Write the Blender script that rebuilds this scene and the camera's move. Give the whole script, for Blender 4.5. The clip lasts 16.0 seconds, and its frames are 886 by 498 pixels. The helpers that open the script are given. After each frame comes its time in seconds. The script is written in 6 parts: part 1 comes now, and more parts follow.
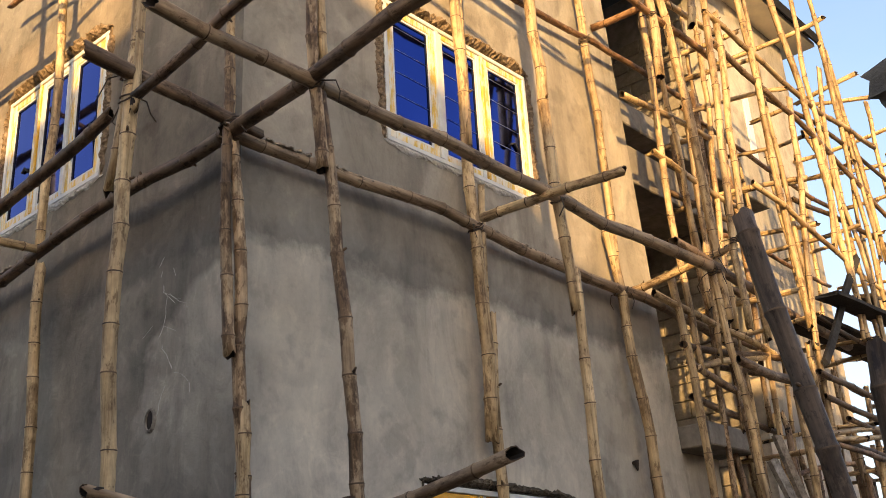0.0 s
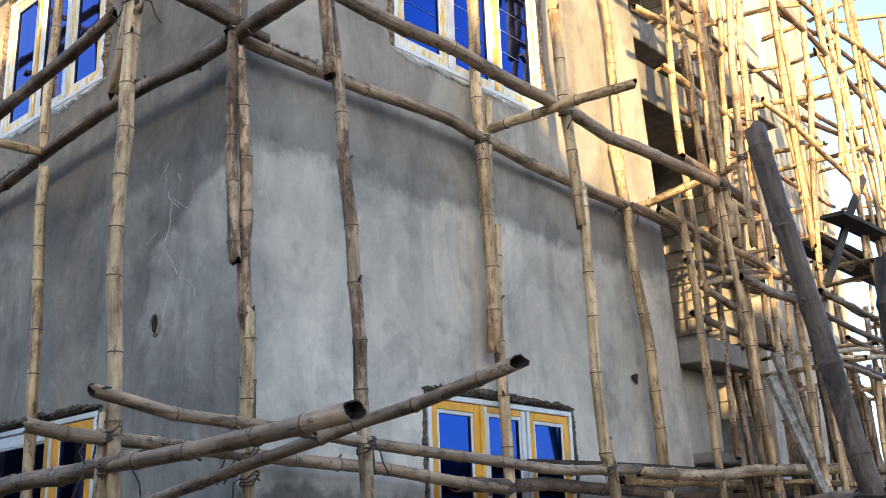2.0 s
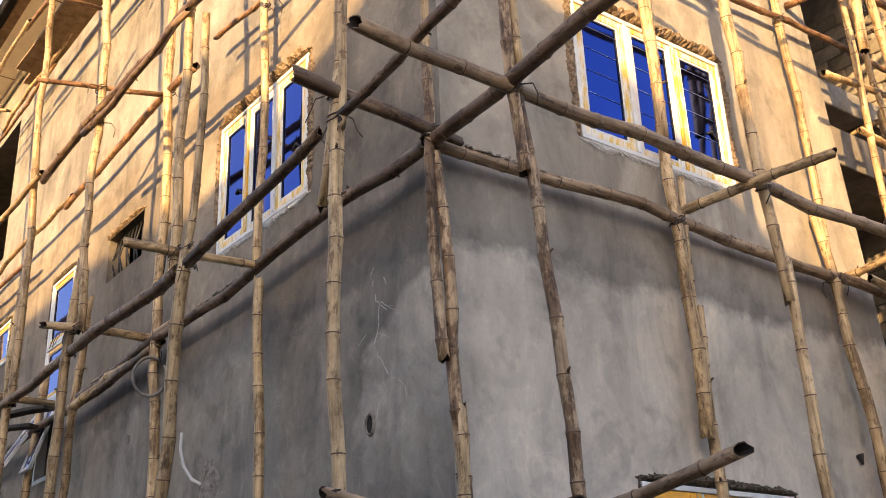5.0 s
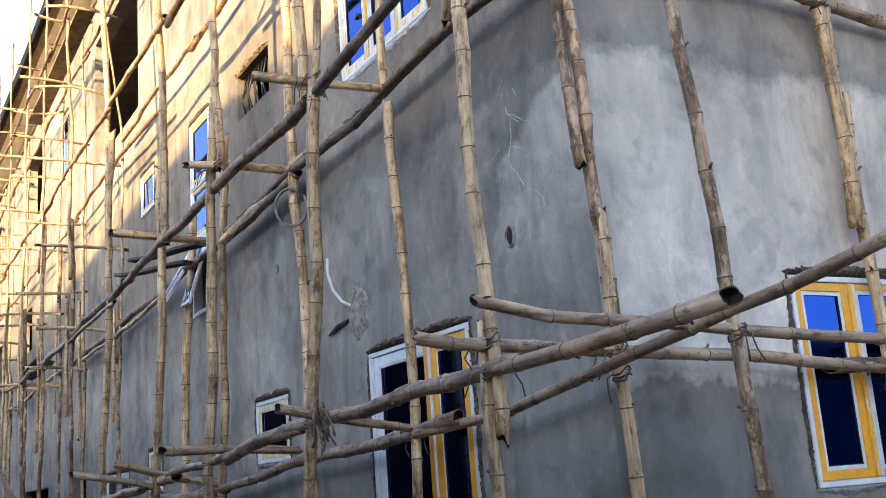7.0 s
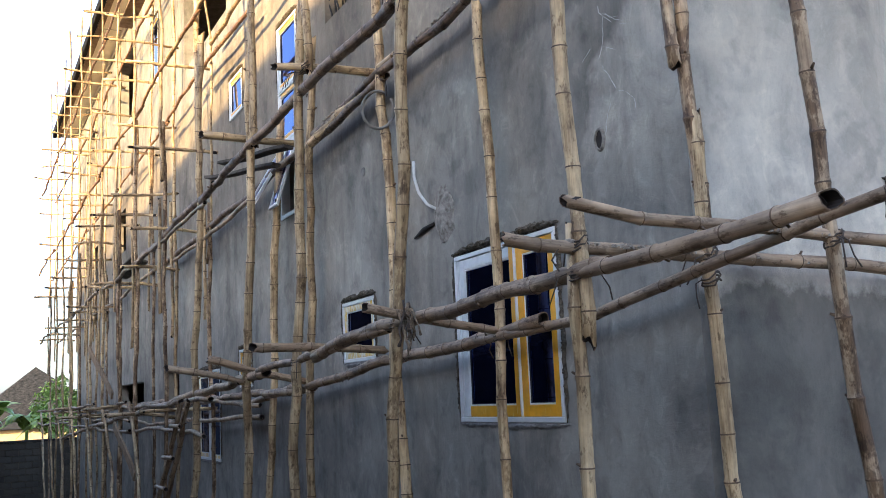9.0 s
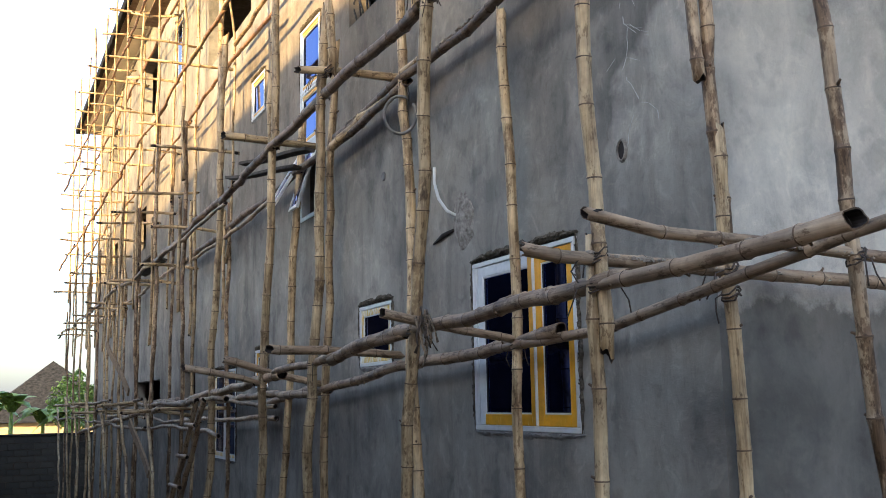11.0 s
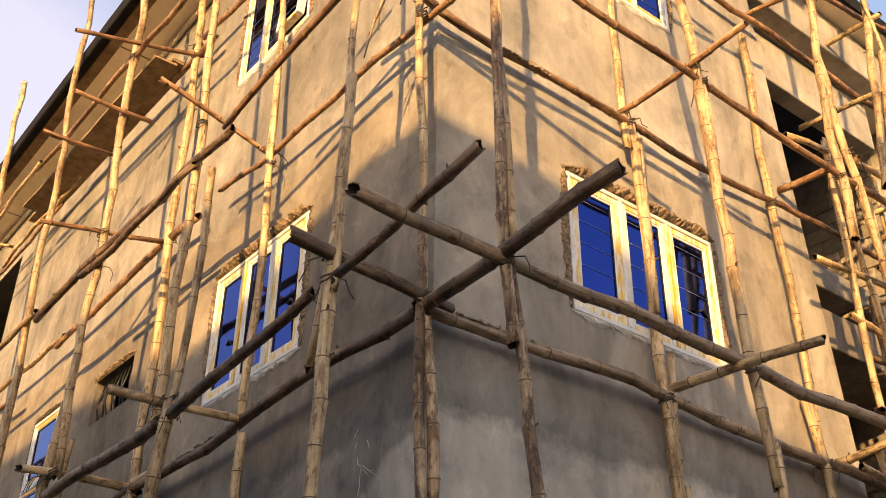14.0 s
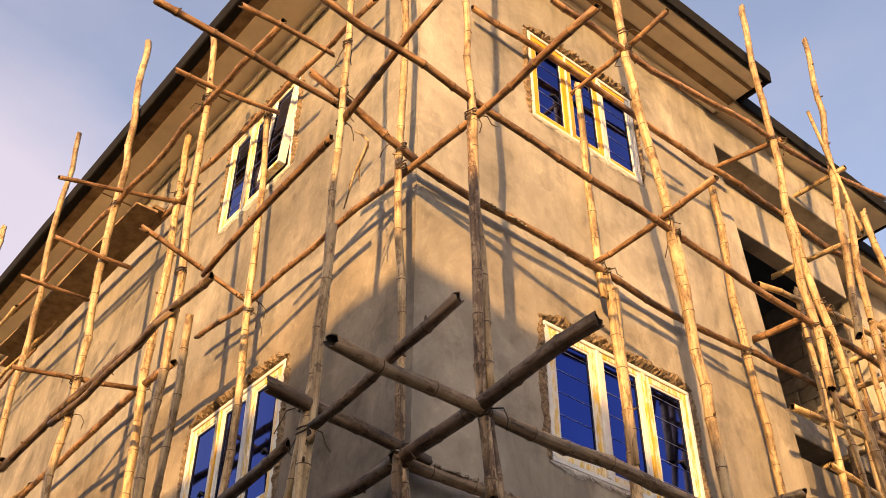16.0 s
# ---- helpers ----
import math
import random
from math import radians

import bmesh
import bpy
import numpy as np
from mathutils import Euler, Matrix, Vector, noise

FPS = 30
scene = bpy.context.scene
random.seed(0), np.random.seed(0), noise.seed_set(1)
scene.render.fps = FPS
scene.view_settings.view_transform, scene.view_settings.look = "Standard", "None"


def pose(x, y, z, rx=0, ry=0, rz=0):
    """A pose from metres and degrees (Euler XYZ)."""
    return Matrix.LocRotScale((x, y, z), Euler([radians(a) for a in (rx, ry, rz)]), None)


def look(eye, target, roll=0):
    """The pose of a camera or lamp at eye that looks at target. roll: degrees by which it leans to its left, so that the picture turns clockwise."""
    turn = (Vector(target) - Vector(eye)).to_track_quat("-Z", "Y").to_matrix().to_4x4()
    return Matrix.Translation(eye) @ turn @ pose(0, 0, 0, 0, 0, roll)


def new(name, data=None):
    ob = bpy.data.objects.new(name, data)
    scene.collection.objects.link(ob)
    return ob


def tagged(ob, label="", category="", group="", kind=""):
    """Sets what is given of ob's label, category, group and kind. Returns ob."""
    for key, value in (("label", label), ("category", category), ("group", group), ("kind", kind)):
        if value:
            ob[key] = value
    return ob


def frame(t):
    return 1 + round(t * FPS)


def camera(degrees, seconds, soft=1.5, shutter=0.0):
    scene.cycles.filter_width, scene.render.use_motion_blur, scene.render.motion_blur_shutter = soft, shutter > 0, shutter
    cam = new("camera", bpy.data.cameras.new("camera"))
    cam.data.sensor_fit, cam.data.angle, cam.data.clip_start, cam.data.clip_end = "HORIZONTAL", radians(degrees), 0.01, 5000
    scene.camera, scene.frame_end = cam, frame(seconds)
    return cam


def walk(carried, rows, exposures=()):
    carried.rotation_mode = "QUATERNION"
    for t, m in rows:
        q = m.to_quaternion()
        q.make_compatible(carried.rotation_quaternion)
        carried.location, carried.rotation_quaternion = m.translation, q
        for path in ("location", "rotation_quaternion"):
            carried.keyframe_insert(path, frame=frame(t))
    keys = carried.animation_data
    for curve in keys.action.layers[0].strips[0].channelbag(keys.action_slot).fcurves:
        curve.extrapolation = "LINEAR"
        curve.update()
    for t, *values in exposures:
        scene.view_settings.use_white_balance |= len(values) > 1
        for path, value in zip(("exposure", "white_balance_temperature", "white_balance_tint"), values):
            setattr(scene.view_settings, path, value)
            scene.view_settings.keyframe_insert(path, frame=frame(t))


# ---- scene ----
cam = camera(46.00, 16.0, soft=0.8)
# seconds, eye, Euler angles
ROWS = [
    (0.0, -0.004, -0.003, 1.601, 111.67, 3.04, 42.46),
    (0.5, -0.039, 0.004, 1.574, 107.06, 2.23, 42.36),
    (1.0, -0.061, 0.016, 1.550, 102.70, 1.83, 41.80),
    (1.5, -0.074, 0.020, 1.542, 100.26, 1.16, 41.83),
    (2.0, -0.046, -0.000, 1.582, 107.02, 1.96, 42.14),
    (2.5, -0.022, -0.011, 1.608, 111.78, 1.80, 41.41),
    (3.0, -0.017, -0.032, 1.626, 114.94, 2.30, 40.68),
    (3.5, -0.026, -0.054, 1.646, 116.59, 2.61, 41.89),
    (4.0, -0.018, -0.094, 1.635, 117.48, 1.96, 44.65),
    (4.5, -0.030, -0.108, 1.617, 115.01, 1.68, 49.22),
    (7.0, -0.097, -0.151, 1.554, 102.74, 4.19, 60.84),
    (7.5, -0.108, -0.154, 1.553, 100.59, 4.09, 62.93),
    (8.0, -0.107, -0.169, 1.546, 99.62, 3.97, 63.72),
    (8.5, -0.120, -0.171, 1.521, 98.46, 3.40, 64.61),
    (11.0, -0.130, -0.175, 1.543, 98.21, 1.08, 65.92),
    (11.5, -0.103, -0.184, 1.571, 103.38, -0.41, 64.23),
    (12.0, -0.066, -0.188, 1.592, 108.13, -1.36, 62.37),
    (12.5, -0.042, -0.167, 1.607, 111.52, -1.46, 60.13),
    (13.0, -0.019, -0.142, 1.602, 113.58, -1.56, 57.18),
    (13.5, 0.011, -0.121, 1.629, 117.66, -1.11, 53.28),
    (14.0, 0.016, -0.109, 1.655, 120.53, -0.65, 51.49),
    (14.5, 0.012, -0.105, 1.668, 122.98, -0.41, 50.50),
    (15.0, 0.021, -0.112, 1.682, 125.25, -0.18, 50.75),
    (15.5, 0.042, -0.128, 1.685, 127.32, -0.46, 50.25),
    (16.0, 0.045, -0.143, 1.680, 128.36, -0.14, 50.29),
]
# the clip's camera opens up on the dark lower wall and warms its picture on the sunlit top
EXPOSURES = [(0, 2.28, 6110, 17), (0.5, 2.59, 5915, 15), (1, 3.23, 5280, 12), (1.5, 3.51, 4980, 11), (2, 3.02, 4980, 10), (2.5, 2.36, 5770, 13), (3, 2.12, 5825, 16), (3.5, 2.15, 6220, 20), (4, 2.15, 6435, 21), (4.5, 2.41, 6140, 21),
             (7, 3.29, 4900, 14), (7.5, 3.35, 5000, 15), (8, 3.20, 4980, 15), (8.5, 3.15, 4950, 14), (11, 2.97, 5150, 12), (11.5, 2.58, 5400, 5), (12.5, 2.33, 5520, 8), (13, 2.31, 5180, 12), (13.5, 2.33, 5900, 18), (14.5, 2.14, 6320, 22), (16, 2.06, 6650, 26)]
walk(cam, [(t, pose(x, y, z, rx, ry, rz)) for t, x, y, z, rx, ry, rz in ROWS], EXPOSURES)

# ---- light ----
SUN_EL = radians(8.5)
LIGHT_H = Vector((-0.610, 0.793, 0.0)).normalized()      # level heading of the sunlight
sky_world = bpy.data.worlds.new("evening_sky")
scene.world = sky_world
sky_world.use_nodes = True
wn = sky_world.node_tree
wn.nodes.clear()
w_out = wn.nodes.new("ShaderNodeOutputWorld")
w_bg = wn.nodes.new("ShaderNodeBackground")
w_sky = wn.nodes.new("ShaderNodeTexSky")
w_sky.sky_type = "NISHITA"
w_sky.sun_disc = False
w_sky.dust_density = 2.5
w_sky.sun_elevation = SUN_EL
w_sky.sun_rotation = math.atan2(-LIGHT_H.x, -LIGHT_H.y)
w_bg.inputs["Strength"].default_value = 0.088
w_dir = wn.nodes.new("ShaderNodeTexCoord")
w_map = wn.nodes.new("ShaderNodeMapping")
w_map.inputs["Scale"].default_value = (1.3, 1.3, 3.2)
w_map.inputs["Location"].default_value = (0.35, 0.1, 0.0)
w_noise = wn.nodes.new("ShaderNodeTexNoise")
w_noise.inputs["Scale"].default_value = 0.9
w_noise.inputs["Detail"].default_value = 7
w_noise.inputs["Roughness"].default_value = 0.55
w_ramp = wn.nodes.new("ShaderNodeValToRGB")
w_ramp.color_ramp.elements[0].position, w_ramp.color_ramp.elements[0].color = 0.36, (0, 0, 0, 1)
w_ramp.color_ramp.elements[1].position, w_ramp.color_ramp.elements[1].color = 0.78, (0.5, 0.5, 0.5, 1)
w_mix = wn.nodes.new("ShaderNodeMix")
w_mix.data_type = "RGBA"
w_mix.inputs[7].default_value = (2.3, 2.2, 2.3, 1)
wn.links.new(w_dir.outputs["Generated"], w_map.inputs[0])
wn.links.new(w_map.outputs[0], w_noise.inputs["Vector"])
wn.links.new(w_noise.outputs["Fac"], w_ramp.inputs[0])
# a bank of bright cloud low in the west
w_bank = wn.nodes.new("ShaderNodeVectorMath")
w_bank.operation = "DOT_PRODUCT"
w_bank.inputs[1].default_value = Vector((-0.9, 0.1, 0.42)).normalized()
w_torn = wn.nodes.new("ShaderNodeMath")
w_torn.operation = "MULTIPLY_ADD"
w_torn.inputs[1].default_value = 0.10
w_edge = wn.nodes.new("ShaderNodeMapRange")
w_edge.inputs["From Min"].default_value, w_edge.inputs["From Max"].default_value = 0.975, 1.018
w_edge.inputs["To Max"].default_value = 0.8
w_most = wn.nodes.new("ShaderNodeMath")
w_most.operation = "MAXIMUM"
wn.links.new(w_dir.outputs["Generated"], w_bank.inputs[0])
wn.links.new(w_noise.outputs["Fac"], w_torn.inputs[0])
wn.links.new(w_bank.outputs["Value"], w_torn.inputs[2])
wn.links.new(w_torn.outputs[0], w_edge.inputs["Value"])
wn.links.new(w_edge.outputs[0], w_most.inputs[0])
wn.links.new(w_ramp.outputs[0], w_most.inputs[1])
wn.links.new(w_most.outputs[0], w_mix.inputs[0])
wn.links.new(w_sky.outputs["Color"], w_mix.inputs[6])
wn.links.new(w_mix.outputs[2], w_bg.inputs["Color"])
wn.links.new(w_bg.outputs[0], w_out.inputs["Surface"])
sun_data = bpy.data.lights.new("sun", "SUN")
sun_data.energy = 2.1
sun_data.angle = radians(0.6)
sun_data.color = (1.0, 0.61, 0.20)
sun = new("sun", sun_data)
aim = Vector((LIGHT_H.x * math.cos(SUN_EL), LIGHT_H.y * math.cos(SUN_EL), -math.sin(SUN_EL)))
sun.matrix_world = look(Vector((6, -8, 20)), Vector((6, -8, 20)) + aim)


# ---- materials ----
def mat(name):
    m = bpy.data.materials.new(name)
    m.use_nodes = True
    return m, m.node_tree.nodes, m.node_tree.links, m.node_tree.nodes["Principled BSDF"]


def noise_node(nt, scale, detail=6, rough=0.6, vec=None, stretch=None, swirl=0.0):
    n = nt.nodes.new("ShaderNodeTexNoise")
    n.inputs["Scale"].default_value = scale
    n.inputs["Detail"].default_value = detail
    n.inputs["Roughness"].default_value = rough
    n.inputs["Distortion"].default_value = swirl
    if vec is not None:
        if stretch:
            mp = nt.nodes.new("ShaderNodeMapping")
            mp.inputs["Scale"].default_value = stretch
            nt.links.new(vec, mp.inputs["Vector"])
            vec = mp.outputs[0]
        nt.links.new(vec, n.inputs["Vector"])
    return n.outputs["Fac"]


def ramp(nt, fac, *stops):
    r = nt.nodes.new("ShaderNodeValToRGB")
    e = r.color_ramp.elements
    while len(e) < len(stops):
        e.new(0.5)
    for el, (p, c) in zip(e, stops):
        el.position = p
        el.color = (*c, 1) if len(c) == 3 else c
    nt.links.new(fac, r.inputs[0])
    return r.outputs[0]


def mix(nt, a, b, fac, mode="MIX"):
    n = nt.nodes.new("ShaderNodeMix")
    n.data_type, n.blend_type = "RGBA", mode
    for sock, v in ((n.inputs[6], a), (n.inputs[7], b), (n.inputs[0], fac)):
        if hasattr(v, "is_linked"):
            nt.links.new(v, sock)
        elif isinstance(v, tuple):
            sock.default_value = (*v, 1)
        else:
            sock.default_value = v
    return n.outputs[2]


def bump(nt, height, strength, dist, bsdf):
    b = nt.nodes.new("ShaderNodeBump")
    b.inputs["Strength"].default_value = strength
    b.inputs["Distance"].default_value = dist
    nt.links.new(height, b.inputs["Height"])
    nt.links.new(b.outputs[0], bsdf.inputs["Normal"])


def coords(nt, which="Object"):
    return nt.nodes.new("ShaderNodeTexCoord").outputs[which]


def plaster_material(name, side_tone, skim_gain, low, mid_gain, third):
    """The first number is the wall's tone, its dimmer light included; skim_gain: the corner skim coat; low: the first
    lift's tone; mid_gain: the second's; third: the browner third one.
    """
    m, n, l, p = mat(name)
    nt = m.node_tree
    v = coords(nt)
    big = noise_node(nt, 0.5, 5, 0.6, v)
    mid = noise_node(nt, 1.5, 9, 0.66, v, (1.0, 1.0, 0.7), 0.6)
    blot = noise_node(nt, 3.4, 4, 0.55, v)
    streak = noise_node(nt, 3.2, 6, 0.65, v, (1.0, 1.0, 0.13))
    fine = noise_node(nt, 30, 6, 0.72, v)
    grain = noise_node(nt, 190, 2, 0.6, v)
    c = ramp(nt, big, (0.32, tuple(k * side_tone for k in (0.205, 0.190, 0.168))), (0.52, tuple(k * side_tone for k in (0.285, 0.265, 0.233))), (0.70, tuple(k * side_tone for k in (0.370, 0.345, 0.300))))
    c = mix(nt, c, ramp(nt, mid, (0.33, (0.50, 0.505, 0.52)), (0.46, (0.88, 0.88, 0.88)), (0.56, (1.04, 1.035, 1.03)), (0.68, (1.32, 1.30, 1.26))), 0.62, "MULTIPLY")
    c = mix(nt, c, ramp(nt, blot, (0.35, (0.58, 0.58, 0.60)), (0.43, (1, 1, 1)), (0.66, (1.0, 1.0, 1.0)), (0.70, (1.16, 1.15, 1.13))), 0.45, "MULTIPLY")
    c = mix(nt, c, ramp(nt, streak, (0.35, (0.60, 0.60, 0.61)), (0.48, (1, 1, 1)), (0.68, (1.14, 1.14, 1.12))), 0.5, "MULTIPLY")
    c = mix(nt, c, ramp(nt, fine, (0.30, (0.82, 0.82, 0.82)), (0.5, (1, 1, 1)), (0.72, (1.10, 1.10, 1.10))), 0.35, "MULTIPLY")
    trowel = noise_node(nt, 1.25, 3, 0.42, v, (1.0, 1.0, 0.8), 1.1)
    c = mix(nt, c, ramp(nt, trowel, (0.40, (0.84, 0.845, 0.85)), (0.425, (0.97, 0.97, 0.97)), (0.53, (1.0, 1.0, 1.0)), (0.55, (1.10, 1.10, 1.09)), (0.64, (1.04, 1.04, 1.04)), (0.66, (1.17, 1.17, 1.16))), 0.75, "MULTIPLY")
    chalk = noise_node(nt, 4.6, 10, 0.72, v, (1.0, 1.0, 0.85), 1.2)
    c = mix(nt, c, ramp(nt, chalk, (0.36, (0.74, 0.74, 0.75)), (0.46, (1, 1, 1)), (0.55, (1, 1, 1)), (0.61, (1.30, 1.29, 1.26))), 0.6 if side_tone < 1 else 0.3, "MULTIPLY")
    # a lighter skim coat runs round the corner, with a torn edge
    warp = n.new("ShaderNodeVectorMath")
    warp.operation = "MULTIPLY_ADD"
    wn_tex = n.new("ShaderNodeTexNoise")
    wn_tex.inputs["Scale"].default_value = 1.5
    wn_tex.inputs["Detail"].default_value = 5
    wn_tex.inputs["Roughness"].default_value = 0.5
    l.new(v, wn_tex.inputs["Vector"])
    l.new(wn_tex.outputs["Color"], warp.inputs[0])
    warp.inputs[1].default_value = (0.8, 0.8, 0.8)
    l.new(v, warp.inputs[2])
    skim = n.new("ShaderNodeSeparateXYZ")
    l.new(warp.outputs[0], skim.inputs[0])
    reach = n.new("ShaderNodeMapRange")
    reach.inputs["From Min"].default_value, reach.inputs["From Max"].default_value = -5.06, -4.99
    l.new(skim.outputs["X"], reach.inputs["Value"])
    above = n.new("ShaderNodeMapRange")
    above.inputs["From Min"].default_value, above.inputs["From Max"].default_value = 3.05, 3.50
    l.new(skim.outputs["Z"], above.inputs["Value"])
    both = n.new("ShaderNodeMath")
    both.operation = "MULTIPLY"
    l.new(reach.outputs[0], both.inputs[0])
    l.new(above.outputs[0], both.inputs[1])
    # its upper edge climbs towards the corner
    climb = n.new("ShaderNodeMath")
    climb.operation = "MULTIPLY_ADD"
    climb.inputs[1].default_value = -0.4
    l.new(skim.outputs["X"], climb.inputs[0])
    l.new(skim.outputs["Z"], climb.inputs[2])
    crest = n.new("ShaderNodeMapRange")
    crest.inputs["From Min"].default_value, crest.inputs["From Max"].default_value = 5.82, 5.90
    crest.inputs["To Min"].default_value, crest.inputs["To Max"].default_value = 1.0, 0.0
    l.new(climb.outputs[0], crest.inputs["Value"])
    patch = n.new("ShaderNodeMath")
    patch.operation = "MULTIPLY"
    l.new(both.outputs[0], patch.inputs[0])
    l.new(crest.outputs[0], patch.inputs[1])
    c = mix(nt, c, ramp(nt, patch.outputs[0], (0.0, (1, 1, 1)), (1.0, (skim_gain, skim_gain, skim_gain * 0.99))), 1.0, "MULTIPLY")
    # the plasterers' lifts: a darker joint at each scaffold level, darker render below the first
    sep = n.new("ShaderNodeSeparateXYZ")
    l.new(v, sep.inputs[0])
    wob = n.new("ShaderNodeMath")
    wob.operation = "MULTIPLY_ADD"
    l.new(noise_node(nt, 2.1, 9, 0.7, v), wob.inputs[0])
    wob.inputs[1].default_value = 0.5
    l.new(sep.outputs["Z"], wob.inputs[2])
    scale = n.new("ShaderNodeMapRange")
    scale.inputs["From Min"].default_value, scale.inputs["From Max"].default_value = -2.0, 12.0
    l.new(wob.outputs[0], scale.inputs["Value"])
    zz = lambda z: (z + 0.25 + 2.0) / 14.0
    # mid_gain lightens the second lift's colour against the shade it stands in
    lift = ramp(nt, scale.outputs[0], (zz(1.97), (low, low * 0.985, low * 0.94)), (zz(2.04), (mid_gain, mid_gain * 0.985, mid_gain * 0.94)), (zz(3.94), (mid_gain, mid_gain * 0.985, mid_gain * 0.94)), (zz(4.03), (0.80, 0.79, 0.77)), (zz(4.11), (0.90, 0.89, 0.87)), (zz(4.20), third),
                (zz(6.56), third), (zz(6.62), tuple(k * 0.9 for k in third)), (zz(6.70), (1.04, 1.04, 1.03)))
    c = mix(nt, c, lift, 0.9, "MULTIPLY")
    l.new(c, p.inputs["Base Color"])
    p.inputs["Roughness"].default_value = 0.93
    p.inputs["Specular IOR Level"].default_value = 0.2
    h = mix(nt, mix(nt, fine, grain, 0.3), mid, 0.72)
    bump(nt, h, 0.85, 0.035, p)
    return m


def rough_material(name, dark, light, scale=9.0, rough=0.95, strength=0.8):
    m, n, l, p = mat(name)
    nt = m.node_tree
    v = coords(nt)
    a = noise_node(nt, scale, 7, 0.7, v)
    b = noise_node(nt, scale * 0.17, 4, 0.6, v)
    c = ramp(nt, a, (0.3, dark), (0.7, light))
    c = mix(nt, c, ramp(nt, b, (0.35, (0.75, 0.75, 0.75)), (0.65, (1.1, 1.1, 1.1))), 0.7, "MULTIPLY")
    l.new(c, p.inputs["Base Color"])
    p.inputs["Roughness"].default_value = rough
    p.inputs["Specular IOR Level"].default_value = 0.25
    bump(nt, a, strength, 0.02, p)
    return m


def bamboo_material(name, dark, mid_c, light, blotch):
    m, n, l, p = mat(name)
    nt = m.node_tree
    v = coords(nt)
    info = n.new("ShaderNodeObjectInfo")
    off = n.new("ShaderNodeVectorMath")
    off.operation = "MULTIPLY_ADD"
    comb = n.new("ShaderNodeCombineXYZ")
    for k in range(3):
        l.new(info.outputs["Random"], comb.inputs[k])
    l.new(comb.outputs[0], off.inputs[0])
    off.inputs[1].default_value = (37, 53, 71)
    l.new(v, off.inputs[2])
    vec = off.outputs[0]
    fibre = noise_node(nt, 30, 5, 0.65, vec, (1, 1, 0.04))
    patch = noise_node(nt, 2.6, 5, 0.7, vec, (1, 1, 0.9))
    spot = noise_node(nt, 22, 5, 0.7, vec, (1, 1, 0.4))
    stain = noise_node(nt, 7, 6, 0.72, vec, (1, 1, 0.5))
    c = ramp(nt, patch, (0.28, dark), (0.5, mid_c), (0.74, light))
    c = mix(nt, c, ramp(nt, fibre, (0.38, (0.50, 0.45, 0.39)), (0.50, (0.95, 0.94, 0.92)), (0.64, (1.28, 1.26, 1.20))), 0.9, "MULTIPLY")
    c = mix(nt, c, ramp(nt, spot, (0.34 + blotch * 0.25, (0.36, 0.30, 0.24)), (0.40 + blotch * 0.25, (1, 1, 1)), (0.70, (1.15, 1.14, 1.12))), 0.8, "MULTIPLY")
    c = mix(nt, c, ramp(nt, stain, (0.335 + blotch * 0.4, (0.34, 0.27, 0.21)), (0.39 + blotch * 0.4, (0.95, 0.94, 0.93)), (0.66, (1.2, 1.2, 1.2))), min(0.85, 0.35 + blotch * 1.7), "MULTIPLY")
    hsv = n.new("ShaderNodeHueSaturation")
    vr = n.new("ShaderNodeMapRange")
    vr.inputs["To Min"].default_value, vr.inputs["To Max"].default_value = 0.78, 1.15
    l.new(info.outputs["Random"], vr.inputs["Value"])
    l.new(vr.outputs[0], hsv.inputs["Value"])
    l.new(c, hsv.inputs["Color"])
    l.new(hsv.outputs[0], p.inputs["Base Color"])
    p.inputs["Roughness"].default_value = 0.55
    p.inputs["Specular IOR Level"].default_value = 0.35
    bump(nt, mix(nt, fibre, spot, 0.4), 0.3, 0.006, p)
    return m


def plain_material(name, colour, rough=0.5, metal=0.0, vary=0.1, scale=6.0, spec=0.5):
    m, n, l, p = mat(name)
    nt = m.node_tree
    a = noise_node(nt, scale, 6, 0.65, coords(nt))
    lo = tuple(max(0, k * (1 - vary)) for k in colour)
    hi = tuple(min(1, k * (1 + vary)) for k in colour)
    l.new(ramp(nt, a, (0.3, lo), (0.7, hi)), p.inputs["Base Color"])
    p.inputs["Roughness"].default_value = rough
    p.inputs["Metallic"].default_value = metal
    p.inputs["Specular IOR Level"].default_value = spec
    bump(nt, a, 0.1, 0.004, p)
    return m


# one render in two tones; the south's is darkened partly for its dimmer light
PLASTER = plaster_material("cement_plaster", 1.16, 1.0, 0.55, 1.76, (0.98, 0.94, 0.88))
PLASTER_DIM_SIDE = plaster_material("dim_side_plaster", 0.84, 1.85, 1.12, 1.26, (0.92, 0.85, 0.76))
CONCRETE = rough_material("raw_concrete", (0.13, 0.12, 0.105), (0.30, 0.28, 0.25), 5)
# one mortar in two tones: shade in the first, sunlight in the second
MORTAR = rough_material("broken_mortar", (0.010, 0.009, 0.007), (0.21, 0.172, 0.122), 34, strength=1.0)
MORTAR_SUN_TONE = rough_material("broken_mortar_sun_tone", (0.04, 0.029, 0.019), (0.42, 0.31, 0.20), 34, strength=1.0)
BLOCKS = rough_material("sandcrete_block", (0.16, 0.145, 0.12), (0.30, 0.27, 0.22), 14)
EARTH = rough_material("sandy_earth", (0.12, 0.088, 0.058), (0.23, 0.175, 0.12), 3)
BAMBOO = bamboo_material("dry_bamboo", (0.23, 0.155, 0.082), (0.42, 0.310, 0.170), (0.62, 0.485, 0.29), 0.17)
